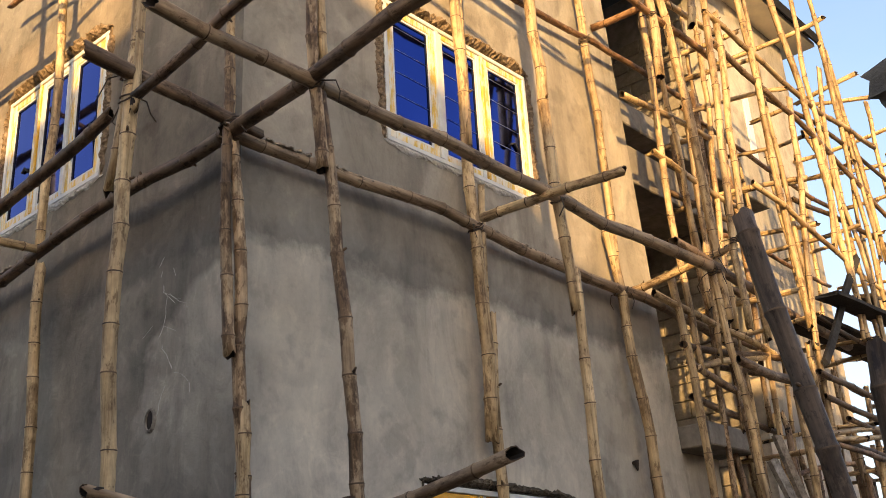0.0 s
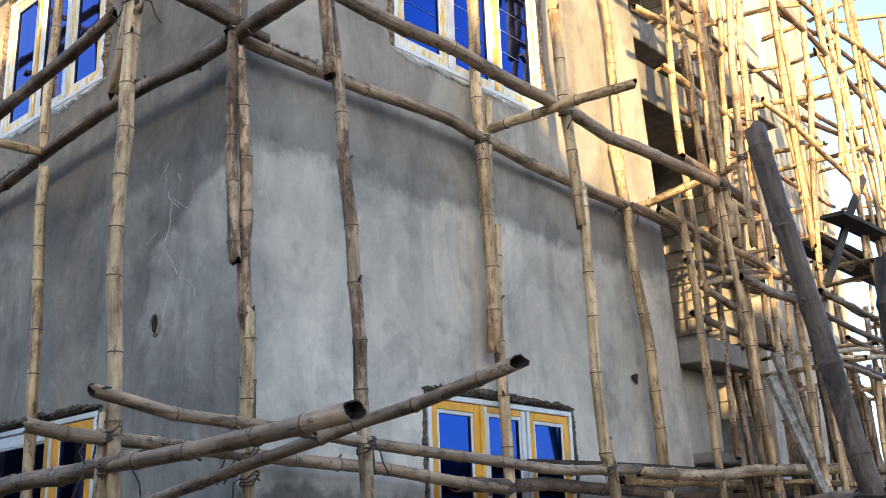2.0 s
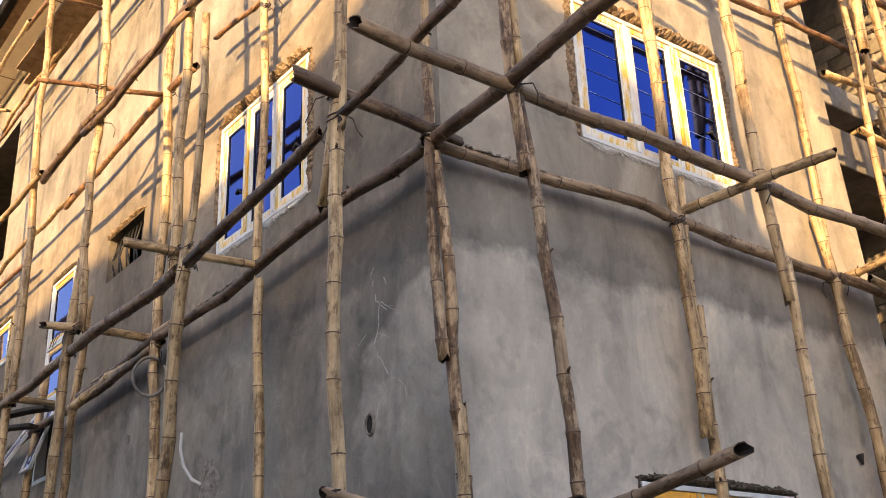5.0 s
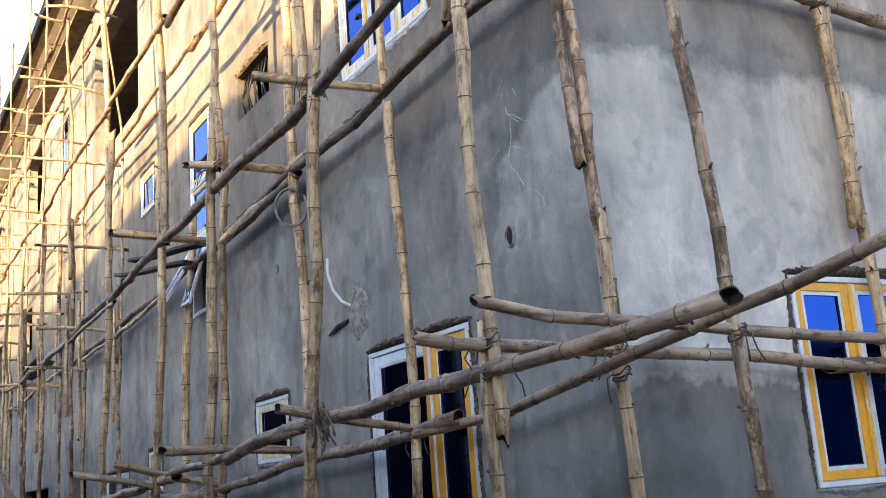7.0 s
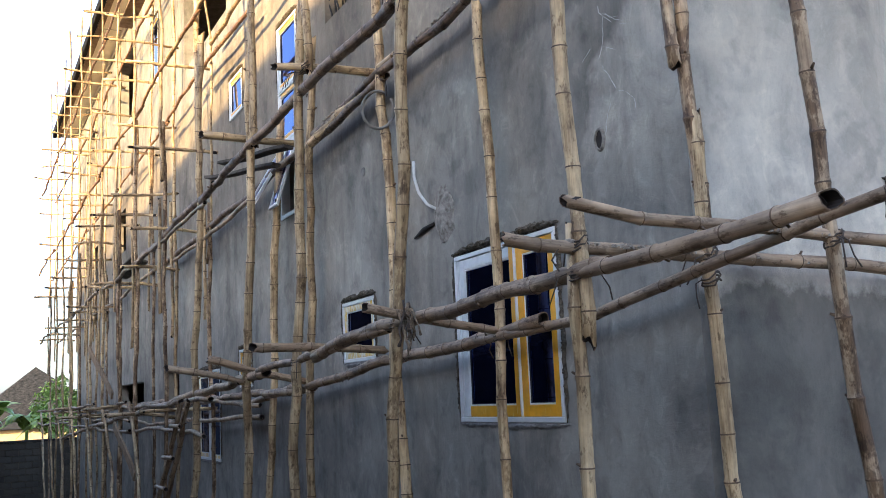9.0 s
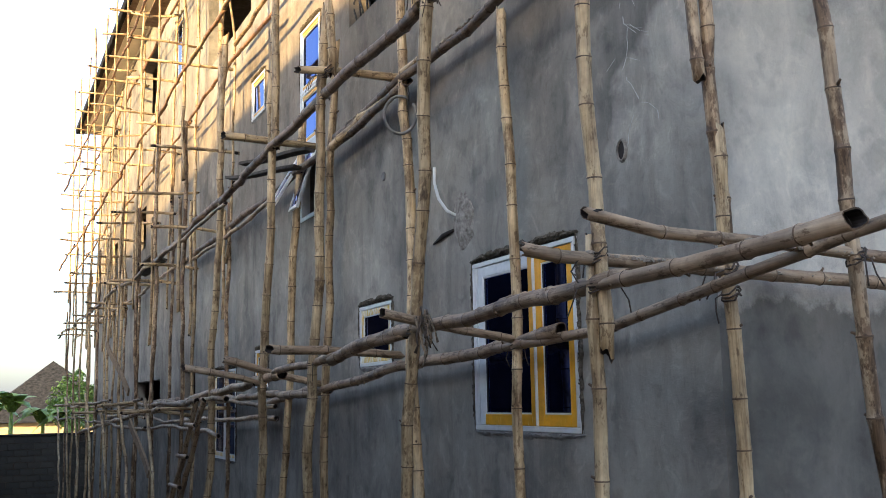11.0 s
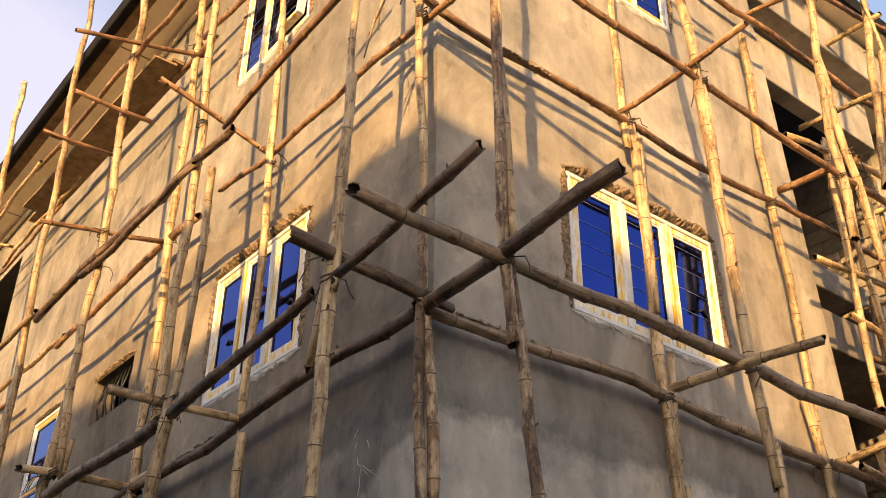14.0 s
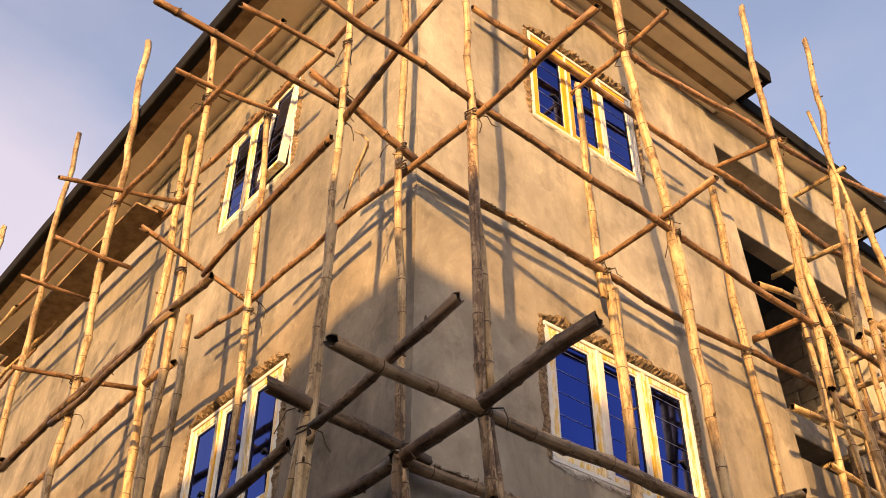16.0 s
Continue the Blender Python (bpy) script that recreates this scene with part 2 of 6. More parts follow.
# weathered tone, darkened as well for the ledgers that hang in shade
BAMBOO_GREY = bamboo_material("weathered_shaded_bamboo", (0.090, 0.060, 0.039), (0.185, 0.127, 0.083), (0.33, 0.24, 0.16), 0.22)
BAMBOO_BROWN = bamboo_material("reddish_brown_bamboo", (0.15, 0.075, 0.035), (0.265, 0.155, 0.082), (0.40, 0.255, 0.145), 0.2)
BAMBOO_TAN = bamboo_material("tan_bamboo", (0.19, 0.13, 0.078), (0.31, 0.222, 0.138), (0.46, 0.35, 0.23), 0.14)
# the props' weathered dark; on the rear outer ledgers it paints their shadow
BAMBOO_DARK = bamboo_material("dark_weathered_shadow_bamboo", (0.050, 0.034, 0.022), (0.095, 0.066, 0.044), (0.17, 0.12, 0.083), 0.2)
BAMBOO_OLD = bamboo_material("spotted_old_bamboo", (0.24, 0.165, 0.095), (0.38, 0.275, 0.165), (0.56, 0.44, 0.29), 0.34)
NODE = plain_material("bamboo_node", (0.11, 0.068, 0.035), 0.75, 0, 0.7, 9)
# near-black: the shade in hollow ends, drain bore and gash, as colour; also pegs
HOLLOW_BLACK = plain_material("hollow_shade", (0.020, 0.014, 0.010), 0.9, 0, 0.4, 20)
WHITE = plain_material("white_aluminium", (0.66, 0.66, 0.64), 0.4, 0, 0.12, 9)


def film_material(name, deep, pale, worn):
    """Peeling plastic film: deep yellow with pale scuffed streaks."""
    m, n, l, p = mat(name)
    nt = m.node_tree
    v = coords(nt)
    a = noise_node(nt, 26, 6, 0.7, v, (1, 1, 0.25))
    b = noise_node(nt, 5, 5, 0.65, v)
    c = ramp(nt, b, (0.3, tuple(k * 0.72 for k in deep)), (0.6, deep), (0.8, tuple(k * 1.15 for k in deep)))
    c = mix(nt, c, pale, ramp(nt, a, (worn, (0, 0, 0)), (worn + 0.14, (1, 1, 1))))
    l.new(c, p.inputs["Base Color"])
    p.inputs["Roughness"].default_value = 0.4
    bump(nt, a, 0.2, 0.004, p)
    return m


YELLOW = film_material("yellow_protective_film", (0.80, 0.40, 0.012), (0.80, 0.60, 0.20), 0.60)
TAPE = film_material("streaked_film", (0.80, 0.45, 0.02), (0.76, 0.72, 0.58), 0.50)
FILM_WORN = film_material("worn_film", (0.76, 0.50, 0.06), (0.76, 0.72, 0.60), 0.43)
BLACK_FRAME = plain_material("black_steel", (0.02, 0.02, 0.022), 0.5, 0.3, 0.3, 12)
SOFFIT = plain_material("soffit_render", (0.88, 0.79, 0.60), 0.8, 0, 0.12, 2.2)
ROOF = plain_material("black_roofing", (0.012, 0.0115, 0.011), 0.9, 0, 0.4, 3, 0.15)
TIMBER = rough_material("weathered_plank", (0.14, 0.09, 0.05), (0.34, 0.24, 0.14), 7)
CORD = plain_material("binding_rope", (0.07, 0.05, 0.035), 0.95, 0, 0.4, 60)
PVC = plain_material("grey_conduit", (0.55, 0.55, 0.53), 0.4, 0, 0.1, 8)
LEAF = plain_material("banana_leaf", (0.24, 0.33, 0.06), 0.5, 0, 0.5, 4)
TILE = plain_material("brown_roof_tile", (0.034, 0.033, 0.030), 0.9, 0, 0.85, 5, 0.2)


def glass_material():
    m, n, l, p = mat("blue_reflective_glass")
    nt = m.node_tree
    a = noise_node(nt, 1.2, 2, 0.5, coords(nt))
    l.new(ramp(nt, a, (0.3, (0.024, 0.055, 0.29)), (0.7, (0.036, 0.076, 0.37))), p.inputs["Base Color"])
    p.inputs["Metallic"].default_value = 1.0
    p.inputs["Roughness"].default_value = 0.04
    bump(nt, a, 0.05, 0.02, p)
    return m


GLAZING_BAR = plain_material("blue_glazing_bar", (0.22, 0.30, 0.58), 0.35, 0.5, 0.2, 9)
GLASS = glass_material()

BOARD = rough_material("dark_board", (0.03, 0.024, 0.018), (0.10, 0.08, 0.06), 8)
PALE = rough_material("cement_splashed_plank", (0.09, 0.075, 0.058), (0.42, 0.38, 0.32), 16)
CREAM = plain_material("cream_paint", (0.55, 0.46, 0.28), 0.8, 0, 0.1, 1.0)


def block_piece_material(name, tone):
    m, n, l, p = mat(name)
    nt = m.node_tree
    a = noise_node(nt, 16, 7, 0.7, coords(nt))
    c = ramp(nt, a, (0.3, tuple(k * tone for k in (0.19, 0.165, 0.13))), (0.7, tuple(k * tone for k in (0.33, 0.295, 0.24))))
    info = n.new("ShaderNodeObjectInfo")
    c = mix(nt, c, ramp(nt, info.outputs["Random"], (0.0, (0.72, 0.72, 0.72)), (1.0, (1.12, 1.1, 1.06))), 1.0, "MULTIPLY")
    l.new(c, p.inputs["Base Color"])
    p.inputs["Roughness"].default_value = 0.95
    bump(nt, a, 0.8, 0.02, p)
    return m


BLOCK_PIECE = block_piece_material("sandcrete_piece", 1.0)
BLOCK_DARK = block_piece_material("weathered_block", 0.26)
# near-black, so unseen blocks reflect as shade in the panes; also boards, coping
DARK_WALL = rough_material("near_black_rough", (0.02, 0.019, 0.017), (0.06, 0.055, 0.05), 4)


# ---- mesh helpers ----
def finish(bm, name, material, parent=None, label="", smooth=False):
    me = bpy.data.meshes.new(name)
    bmesh.ops.recalc_face_normals(bm, faces=bm.faces)
    bm.to_mesh(me)
    bm.free()
    for mm in (material if isinstance(material, (list, tuple)) else (material,)):
        me.materials.append(mm)
    if smooth:
        me.polygons.foreach_set("use_smooth", [True] * len(me.polygons))
    ob = new(name, me)
    ob.parent = parent
    if label:
        tagged(ob, label)
    return ob


def part(name, bm, material, parent, label=""):
    return finish(bm, name, material, parent, label)


def thing(name, at, label, category, group="", kind=""):
    ob = new(name)
    ob.location = at
    ob.empty_display_size = 0.1
    bpy.context.view_layer.update()
    return tagged(ob, label, category, group, kind)


def box(bm, lo, hi, bevel=0.0, mi=0):
    vs = [bm.verts.new((x, y, z)) for x in (lo[0], hi[0]) for y in (lo[1], hi[1]) for z in (lo[2], hi[2])]
    fs = []
    for q in ((0, 1, 3, 2), (4, 6, 7, 5), (0, 4, 5, 1), (2, 3, 7, 6), (0, 2, 6, 4), (1, 5, 7, 3)):
        f = bm.faces.new([vs[i] for i in q])
        f.material_index = mi
        fs.append(f)
    if bevel:
        es = list({e for f in fs for e in f.edges})
        bmesh.ops.bevel(bm, geom=es, offset=bevel, segments=1, affect="EDGES")
    return vs


def tube(bm, pts, r, sides=8, mi=0, cap=True):
    rings = []
    for i, p in enumerate(pts):
        a, b = pts[max(0, i - 1)], pts[min(len(pts) - 1, i + 1)]
        d = (Vector(b) - Vector(a)).normalized()
        u = d.orthogonal().normalized() if not rings else (last_u - d * last_u.dot(d)).normalized()
        last_u = u
        v = d.cross(u)
        rr = r[i] if isinstance(r, (list, tuple)) else r
        rings.append([bm.verts.new(Vector(p) + (u * math.cos(k * math.tau / sides) + v * math.sin(k * math.tau / sides)) * rr) for k in range(sides)])
    for a, b in zip(rings, rings[1:]):
        for k in range(sides):
            f = bm.faces.new((a[k], a[(k + 1) % sides], b[(k + 1) % sides], b[k]))
            f.material_index, f.smooth = mi, True
    if cap:
        for rg in (rings[0], rings[-1]):
            bm.faces.new(rg).material_index = mi
    return rings


# ---- plan ----
CX, CY = -4.54, 3.395          # the two rendered walls meet here
XI, XO = -4.12, -3.41          # inner and outer scaffold rows round the stair bay
YI, YO = 3.22, 2.58            # the same along the south wall
EAST_END = 8.10
WEST_END = -35.4
TOP = 10.75
THICK = 0.23


class Side:
    """A wall's frame: u runs along it, out points away from it."""
    def __init__(self, origin, u, out):
        self.o, self.u, self.out = Vector(origin), Vector(u), Vector(out)

    def at(self, u, z, d=0.0):
        return self.o + self.u * u + self.out * d + Vector((0, 0, z))


SOUTH = Side((0, CY, 0), (1, 0, 0), (0, -1, 0))      # u is x
EAST = Side((CX, 0, 0), (0, 1, 0), (1, 0, 0))        # u is y


def side_box(bm, side, u0, u1, z0, z1, d0, d1, bevel=0.0, mi=0):
    a, b = side.at(u0, z0, d0), side.at(u1, z1, d1)
    return box(bm, [min(p, q) for p, q in zip(a, b)], [max(p, q) for p, q in zip(a, b)], bevel, mi)


def wall_with_holes(name, side, u0, u1, z0, z1, holes, label, thick=THICK, material=None):
    """A rendered wall with rectangular openings that go through it."""
    us = sorted({u0, u1, *[v for h in holes for v in h[:2]]})
    zs = sorted({z0, z1, *[v for h in holes for v in h[2:]]})
    solid = lambda i, j: (0 <= i < len(us) - 1 and 0 <= j < len(zs) - 1 and
                          not any(h[0] <= (us[i] + us[i + 1]) / 2 <= h[1] and h[2] <= (zs[j] + zs[j + 1]) / 2 <= h[3] for h in holes))
    bm = bmesh.new()
    made = {}

    def vert(i, j, k):
        if (i, j, k) not in made:
            made[i, j, k] = bm.verts.new(side.at(us[i], zs[j], -thick * k))
        return made[i, j, k]
    for i in range(len(us) - 1):
        for j in range(len(zs) - 1):
            if not solid(i, j):
                continue
            for k in (0, 1):
                bm.faces.new([vert(i, j, k), vert(i + 1, j, k), vert(i + 1, j + 1, k), vert(i, j + 1, k)])
            for di, dj, a, b in ((-1, 0, (i, j), (i, j + 1)), (1, 0, (i + 1, j), (i + 1, j + 1)), (0, -1, (i, j), (i + 1, j)), (0, 1, (i, j + 1), (i + 1, j + 1))):
                if not solid(i + di, j + dj):
                    bm.faces.new([vert(*a, 0), vert(*b, 0), vert(*b, 1), vert(*a, 1)])
    ob = finish(bm, name, material or PLASTER)
    return tagged(ob, label, "wall", kind="structure")


# ---- bamboo ----
GROUND = -2.2


def bamboo(parent, name, p0, pm, p1, r, material=None, cut=True, sides=9, label=""):
    """A bamboo pole through three points: swollen nodes, a slight taper, hollow cut ends."""
    p0, pm, p1 = Vector(p0), Vector(pm), Vector(p1)
    rnd = random.Random(str(tuple(round(v, 2) for v in (*p0, *p1))))
    axis = (p1 - p0)
    length = axis.length
    q = axis.to_track_quat("Z", "Y")
    inv = q.inverted()
    m = inv @ (pm - p0)
    tm = min(0.9, max(0.1, m.z / length))
    bow = Vector((m.x, m.y, 0)) / (tm * (1 - tm))
    ph = [rnd.uniform(0, 6.28) for _ in range(4)]
    wob = 0.015 * min(1.0, length / 3)

    def centre(z):
        s = z / length
        side = bow * (s * (1 - s))
        return Vector((side.x + wob * math.sin(z * 2.3 + ph[0]) + 0.4 * wob * math.sin(z * 6.1 + ph[1]), side.y + wob * math.sin(z * 2.0 + ph[2]) + 0.4 * wob * math.sin(z * 5.3 + ph[3]), z))
    step = rnd.uniform(0.30, 0.42)
    flip = rnd.random() < 0.5
    stations = [(0.0, 1.0, 0)]
    z = rnd.uniform(0.08, step)
    kinks = [(0.0, Vector((0, 0, 0)))]
    while z < length - 0.05:
        b = 1.0 + rnd.uniform(0.0020, 0.0044) / r
        stations += [(z - 0.030, 0.985, 0), (z - 0.011, 0.5 + 0.5 * b, 0), (z - 0.004, b, 1), (z + 0.004, b * 0.985, 1), (z + 0.009, 1.03, 0), (z + 0.028, 0.955, 0)]
        kinks.append((z, Vector((rnd.uniform(-1, 1), rnd.uniform(-1, 1), 0)) * r * 0.24))
        z += step * rnd.uniform(0.72, 1.25) * (1.0 - 0.12 * z / length)
    kinks.append((length, Vector((0, 0, 0))))
    stations = [s for s in stations if 0 <= s[0] < length - 0.03] + [(length, 1.0, 0)]

    def kink(z):
        for (za, a), (zb, b) in zip(kinks, kinks[1:]):
            if z <= zb:
                return a.lerp(b, (z - za) / max(1e-6, zb - za))
        return kinks[-1][1]
    sides = 16 if r > 0.035 else sides
    bm = bmesh.new()
    rings = []
    for z, k, nd in stations:
        s = z / length
        rr = r * k * (1.07 - 0.16 * (1 - s if flip else s))
        c = centre(z) + kink(z)
        rings.append(([bm.verts.new(c + Vector((math.cos(a * math.tau / sides), math.sin(a * math.tau / sides), 0)) * rr * rnd.uniform(0.97, 1.03)) for a in range(sides)], nd, c, rr))
    for (ra, na, *_), (rb, nb, *_) in zip(rings, rings[1:]):
        for a in range(sides):
            f = bm.faces.new((ra[a], ra[(a + 1) % sides], rb[(a + 1) % sides], rb[a]))
            f.smooth = True
            f.material_index = 1 if (na and nb) else 0
    for (ring, _, c, rr), d in ((rings[0], 1), (rings[-1], -1)):
        skew = rnd.choice((-1, 1)) * rnd.uniform(0.1, 0.65) * r
        for k, vtx in enumerate(ring):
            vtx.co.z += skew * math.cos(k * math.tau / sides) + rnd.uniform(-0.014, 0.010) * (1 + 2.0 * (rnd.random() < 0.15))
        lip = [bm.verts.new(c + (vtx.co - c) * 0.84 + Vector((0, 0, (vtx.co - c).z * 0.16))) for vtx in ring]
        deep = [bm.verts.new(v.co + Vector((0, 0, 0.07 * d))) for v in lip]
        for a in range(sides):
            b = (a + 1) % sides
            bm.faces.new((ring[a], ring[b], lip[b], lip[a])).material_index = 1
            bm.faces.new((lip[a], lip[b], deep[b], deep[a])).material_index = 2
        bm.faces.new(deep).material_index = 2
    # stubs of cut side shoots
    for z, k, nd in stations[3::6]:
        if rnd.random() < 0.3:
            a = rnd.uniform(0, math.tau)
            out = Vector((math.cos(a), math.sin(a), 0.5)).normalized()
            c = centre(z)
            tube(bm, [c + out * r * 0.8, c + out * (r * 1.0 + rnd.uniform(0.012, 0.03))], [r * 0.28, r * 0.16], 5, 1)
    ob = finish(bm, name, (material or BAMBOO, NODE, HOLLOW_BLACK), parent, label)
    ob.matrix_local = Matrix.Translation(p0) @ q.to_matrix().to_4x4()
    POLES.append((name, p0, pm, p1, r, parent, ob))
    return ob


POLES = []


def lashing(parent, at, along, r):
    """Binding rope wound round a crossing, with loose ends."""
    rnd = random.Random(str(at))
    at, along = Vector(at), Vector(along).normalized()
    u = along.orthogonal().normalized()
    v = along.cross(u)
    bm = bmesh.new()
    turns = rnd.choice((2, 3, 3, 4))
    pts = []
    n = 11 * turns
    for i in range(n + 1):
        a = i / 11 * math.tau
        rr = r * (1.16 + 0.10 * math.sin(a * 0.5 + 1))
        pts.append(at + (u * math.cos(a) + v * math.sin(a)) * rr + along * (-0.03 + 0.06 * i / n + 0.028 * math.sin(a + rnd.random())))
    tube(bm, pts, 0.0052, 5)
    for _ in range(rnd.choice((1, 2))):
        a = rnd.uniform(0, 6.28)
        p = at + (u * math.cos(a) + v * math.sin(a)) * r * 1.15
        d = (u * math.cos(a) + v * math.sin(a)) * 0.05 + Vector((rnd.uniform(-.03, .03), rnd.uniform(-.03, .03), -0.02))
        tube(bm, [p, p + d, p + d * 1.5 + Vector((rnd.uniform(-.03, .03), 0, -0.06)), p + d * 1.6 + Vector((rnd.uniform(-.05, .05), 0, -0.12))], 0.0042, 4)
    return finish(bm, "lashing", CORD, parent)


def ragged(name, parent, points, width, depth, material, label="", out=Vector((0, 0, 1)), seed=1, up=None, lumps=0):
    """A strip of broken mortar along a line: lumpy, with a torn outline."""
    rnd = random.Random(seed)
    bm = bmesh.new()
    a, b = Vector(points[0]), Vector(points[1])
    d = (b - a)
    n = max(6, int(d.length / 0.022))
    side = up if up is not None else d.normalized().cross(out)
    rows = []
    w_here = 1.0
    for i in range(n + 1):
        p = a + d * (i / n)
        w_here = 0.72 * w_here + 0.28 * rnd.uniform(0.15, 1.9)
        endf = min(1, 6 * i / n + 0.25, 6 * (1 - i / n) + 0.25)
        row = []
        for c, h in ((-0.12, -0.3), (0.06, 0.5), (0.35, 1.0), (0.68, 0.75), (1.0, -0.3)):
            row.append(bm.verts.new(p + side * (width * w_here * endf * c + rnd.uniform(-.12, .12) * width) + out * (depth * h * endf * (rnd.uniform(0.35, 1.35) if h > 0 else 1)) + d.normalized() * rnd.uniform(-.007, .007)))
        rows.append(row)
    for ra, rb in zip(rows, rows[1:]):
        for k in range(4):
            bm.faces.new((ra[k], ra[k + 1], rb[k + 1], rb[k]))
    for row in (rows[0], rows[-1]):
        bm.faces.new(row)
    lo = [r[0] for r in rows]
    hi = [r[4] for r in rows]
    for k in range(len(rows) - 1):
        bm.faces.new((lo[k], lo[k + 1], hi[k + 1], hi[k]))
    # loose clods stuck along it
    for _ in range(int(lumps * d.length)):
        p = a + d * rnd.uniform(0.07, 0.93) + side * width * rnd.uniform(0.0, 0.75) + out * depth * rnd.uniform(0.0, 0.7)
        g = rnd.uniform(0.005, 0.015)
        ax = [Vector((rnd.uniform(-1, 1), rnd.uniform(-1, 1), rnd.uniform(-1, 1))).normalized() * g * rnd.uniform(0.6, 1.3) for _k in range(2)]
        ax.append(ax[0].cross(ax[1]).normalized() * g * rnd.uniform(0.5, 1.0))
        o = [bm.verts.new(p + v * sg) for v in ax for sg in (1, -1)]
        for i0 in (0, 1):
            for j0 in (2, 3):
                for k0 in (4, 5):
                    bm.faces.new((o[i0], o[j0], o[k0]))
    return finish(bm, name, material, parent, label)


def plank(parent, name, p0, p1, width, thick, flat, material, label=""):
    """A sawn board from p0 to p1; flat is the way its face looks."""
    p0, p1, flat = Vector(p0), Vector(p1), Vector(flat)
    x = (p1 - p0).normalized()
    z = (flat - x * flat.dot(x)).normalized()
    y = z.cross(x)
    rnd = random.Random(str(p0))
    bm = bmesh.new()
    L, n = (p1 - p0).length, 7
    rows = []
    for i in range(n + 1):
        s = L * i / n
        sag = 0.012 * math.sin(i * 0.9 + rnd.random())
        rows.append([bm.verts.new(p0 + x * (s + (rnd.uniform(-.02, .02) if i in (0, n) else 0)) + y * (a * width / 2 * rnd.uniform(0.95, 1.02)) + z * (b * thick / 2 + sag)) for a, b in ((-1, -1), (1, -1), (1, 1), (-1, 1))])
    for ra, rb in zip(rows, rows[1:]):
        for k in range(4):
            bm.faces.new((ra[k], ra[(k + 1) % 4], rb[(k + 1) % 4], rb[k]))
    bm.faces.new(rows[0])
    bm.faces.new(rows[-1])
    return finish(bm, name, material, parent, label)


# ---- the building ----
ground_bm = bmesh.new()
box(ground_bm, (-600, -600, GROUND - 0.5), (600, 600, GROUND))
tagged(finish(ground_bm, "ground", EARTH), "bare trodden building-site earth", "ground", kind="structure")

# openings as u0, u1, z0, z1
E_LOW, E_MID, E_TOP = (4.86, 6.43, 1.37, 2.66), (4.64, 6.33, 5.02, 6.20), (4.69, 6.15, 8.46, 9.62)
S_LOW, S_MID, S_TOP = (-7.48, -5.95, 1.31, 2.59), (-7.69, -6.17, 4.93, 6.14), (-7.86, -6.52, 8.47, 9.74)
S_PANTRY, S_GRILLE, S_STAIR, S_BATH = (-10.13, -9.25, 1.88, 2.48), (-10.42, -9.45, 5.55, 6.05), (-12.25, -11.45, 3.70, 6.10), (-14.75, -14.0, 5.60, 6.18)
S_FAR_LOW, S_FAR_BATH, S_FAR_TOP = (-17.10, -15.60, 0.70, 2.06), (-14.42, -13.75, 1.75, 2.26), (-21.35, -20.55, 8.0, 9.35)
S_VOIDS = [(-18.0, -14.88, 7.35, 9.62), (-26.25, -22.55, 1.40, 2.08), (-20.28, -18.75, 1.55, 2.20), (-27.0, -25.0, 5.2, 6.2), (-26.0, -23.6, 8.2, 9.75), (-32.2, -30.8, 7.9, 9.6), (-31.5, -30.2, 4.9, 6.1)]
def gap(o):
    """The rough hole in the wall, a little larger than the frame set in it."""
    return (o[0] - 0.022, o[1] + 0.024, o[2] - 0.004, o[3] + 0.030)


def bay_end(z):
    """The east wall's far end leans: it is longer at its foot."""
    return 8.43 - 0.085 * z


def lean_end(ob):
    for vtx in ob.data.vertices:
        if abs(vtx.co.y - EAST_END) < 0.4:
            vtx.co.y += bay_end(vtx.co.z) - EAST_END


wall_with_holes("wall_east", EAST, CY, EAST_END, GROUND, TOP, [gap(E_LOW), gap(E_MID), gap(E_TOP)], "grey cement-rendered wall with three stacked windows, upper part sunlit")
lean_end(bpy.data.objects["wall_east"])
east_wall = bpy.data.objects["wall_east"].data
east_wall.materials.append(PLASTER_DIM_SIDE)
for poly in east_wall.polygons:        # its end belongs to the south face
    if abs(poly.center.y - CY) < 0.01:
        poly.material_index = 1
wall_with_holes("wall_south", SOUTH, WEST_END, CX - THICK, GROUND, TOP, [gap(o) for o in (S_LOW, S_MID, S_TOP, S_PANTRY, S_BATH, S_FAR_LOW, S_FAR_BATH, S_FAR_TOP)] + [S_GRILLE, S_STAIR] + S_VOIDS, "long grey cement-rendered wall with windows and unglazed openings", material=PLASTER_DIM_SIDE)

# inside: floors and cross walls close the shell
for z, nm in ((GROUND + 0.02, "floor_1"), (3.42, "floor_2"), (6.95, "floor_3"), (10.45, "ceiling")):
    bm = bmesh.new()
    box(bm, (WEST_END + 0.25, CY + THICK + 0.004, z), (CX - THICK - 0.004, 7.3, z + 0.15))
    tagged(finish(bm, nm, CONCRETE), "raw concrete floor slab inside the shell", "floor", kind="structure")
bm = bmesh.new()
box(bm, (WEST_END, CY + 4.2, GROUND), (CX - 1.6, CY + 4.35, TOP))
tagged(finish(bm, "wall_inner", BLOCKS), "unplastered block wall inside the building", "wall", kind="structure")
bm = bmesh.new()
box(bm, (WEST_END - 0.23, CY + 0.002, GROUND), (WEST_END - 0.002, 16.0, TOP))
tagged(finish(bm, "wall_west", PLASTER), "grey rendered end wall", "wall", kind="structure")

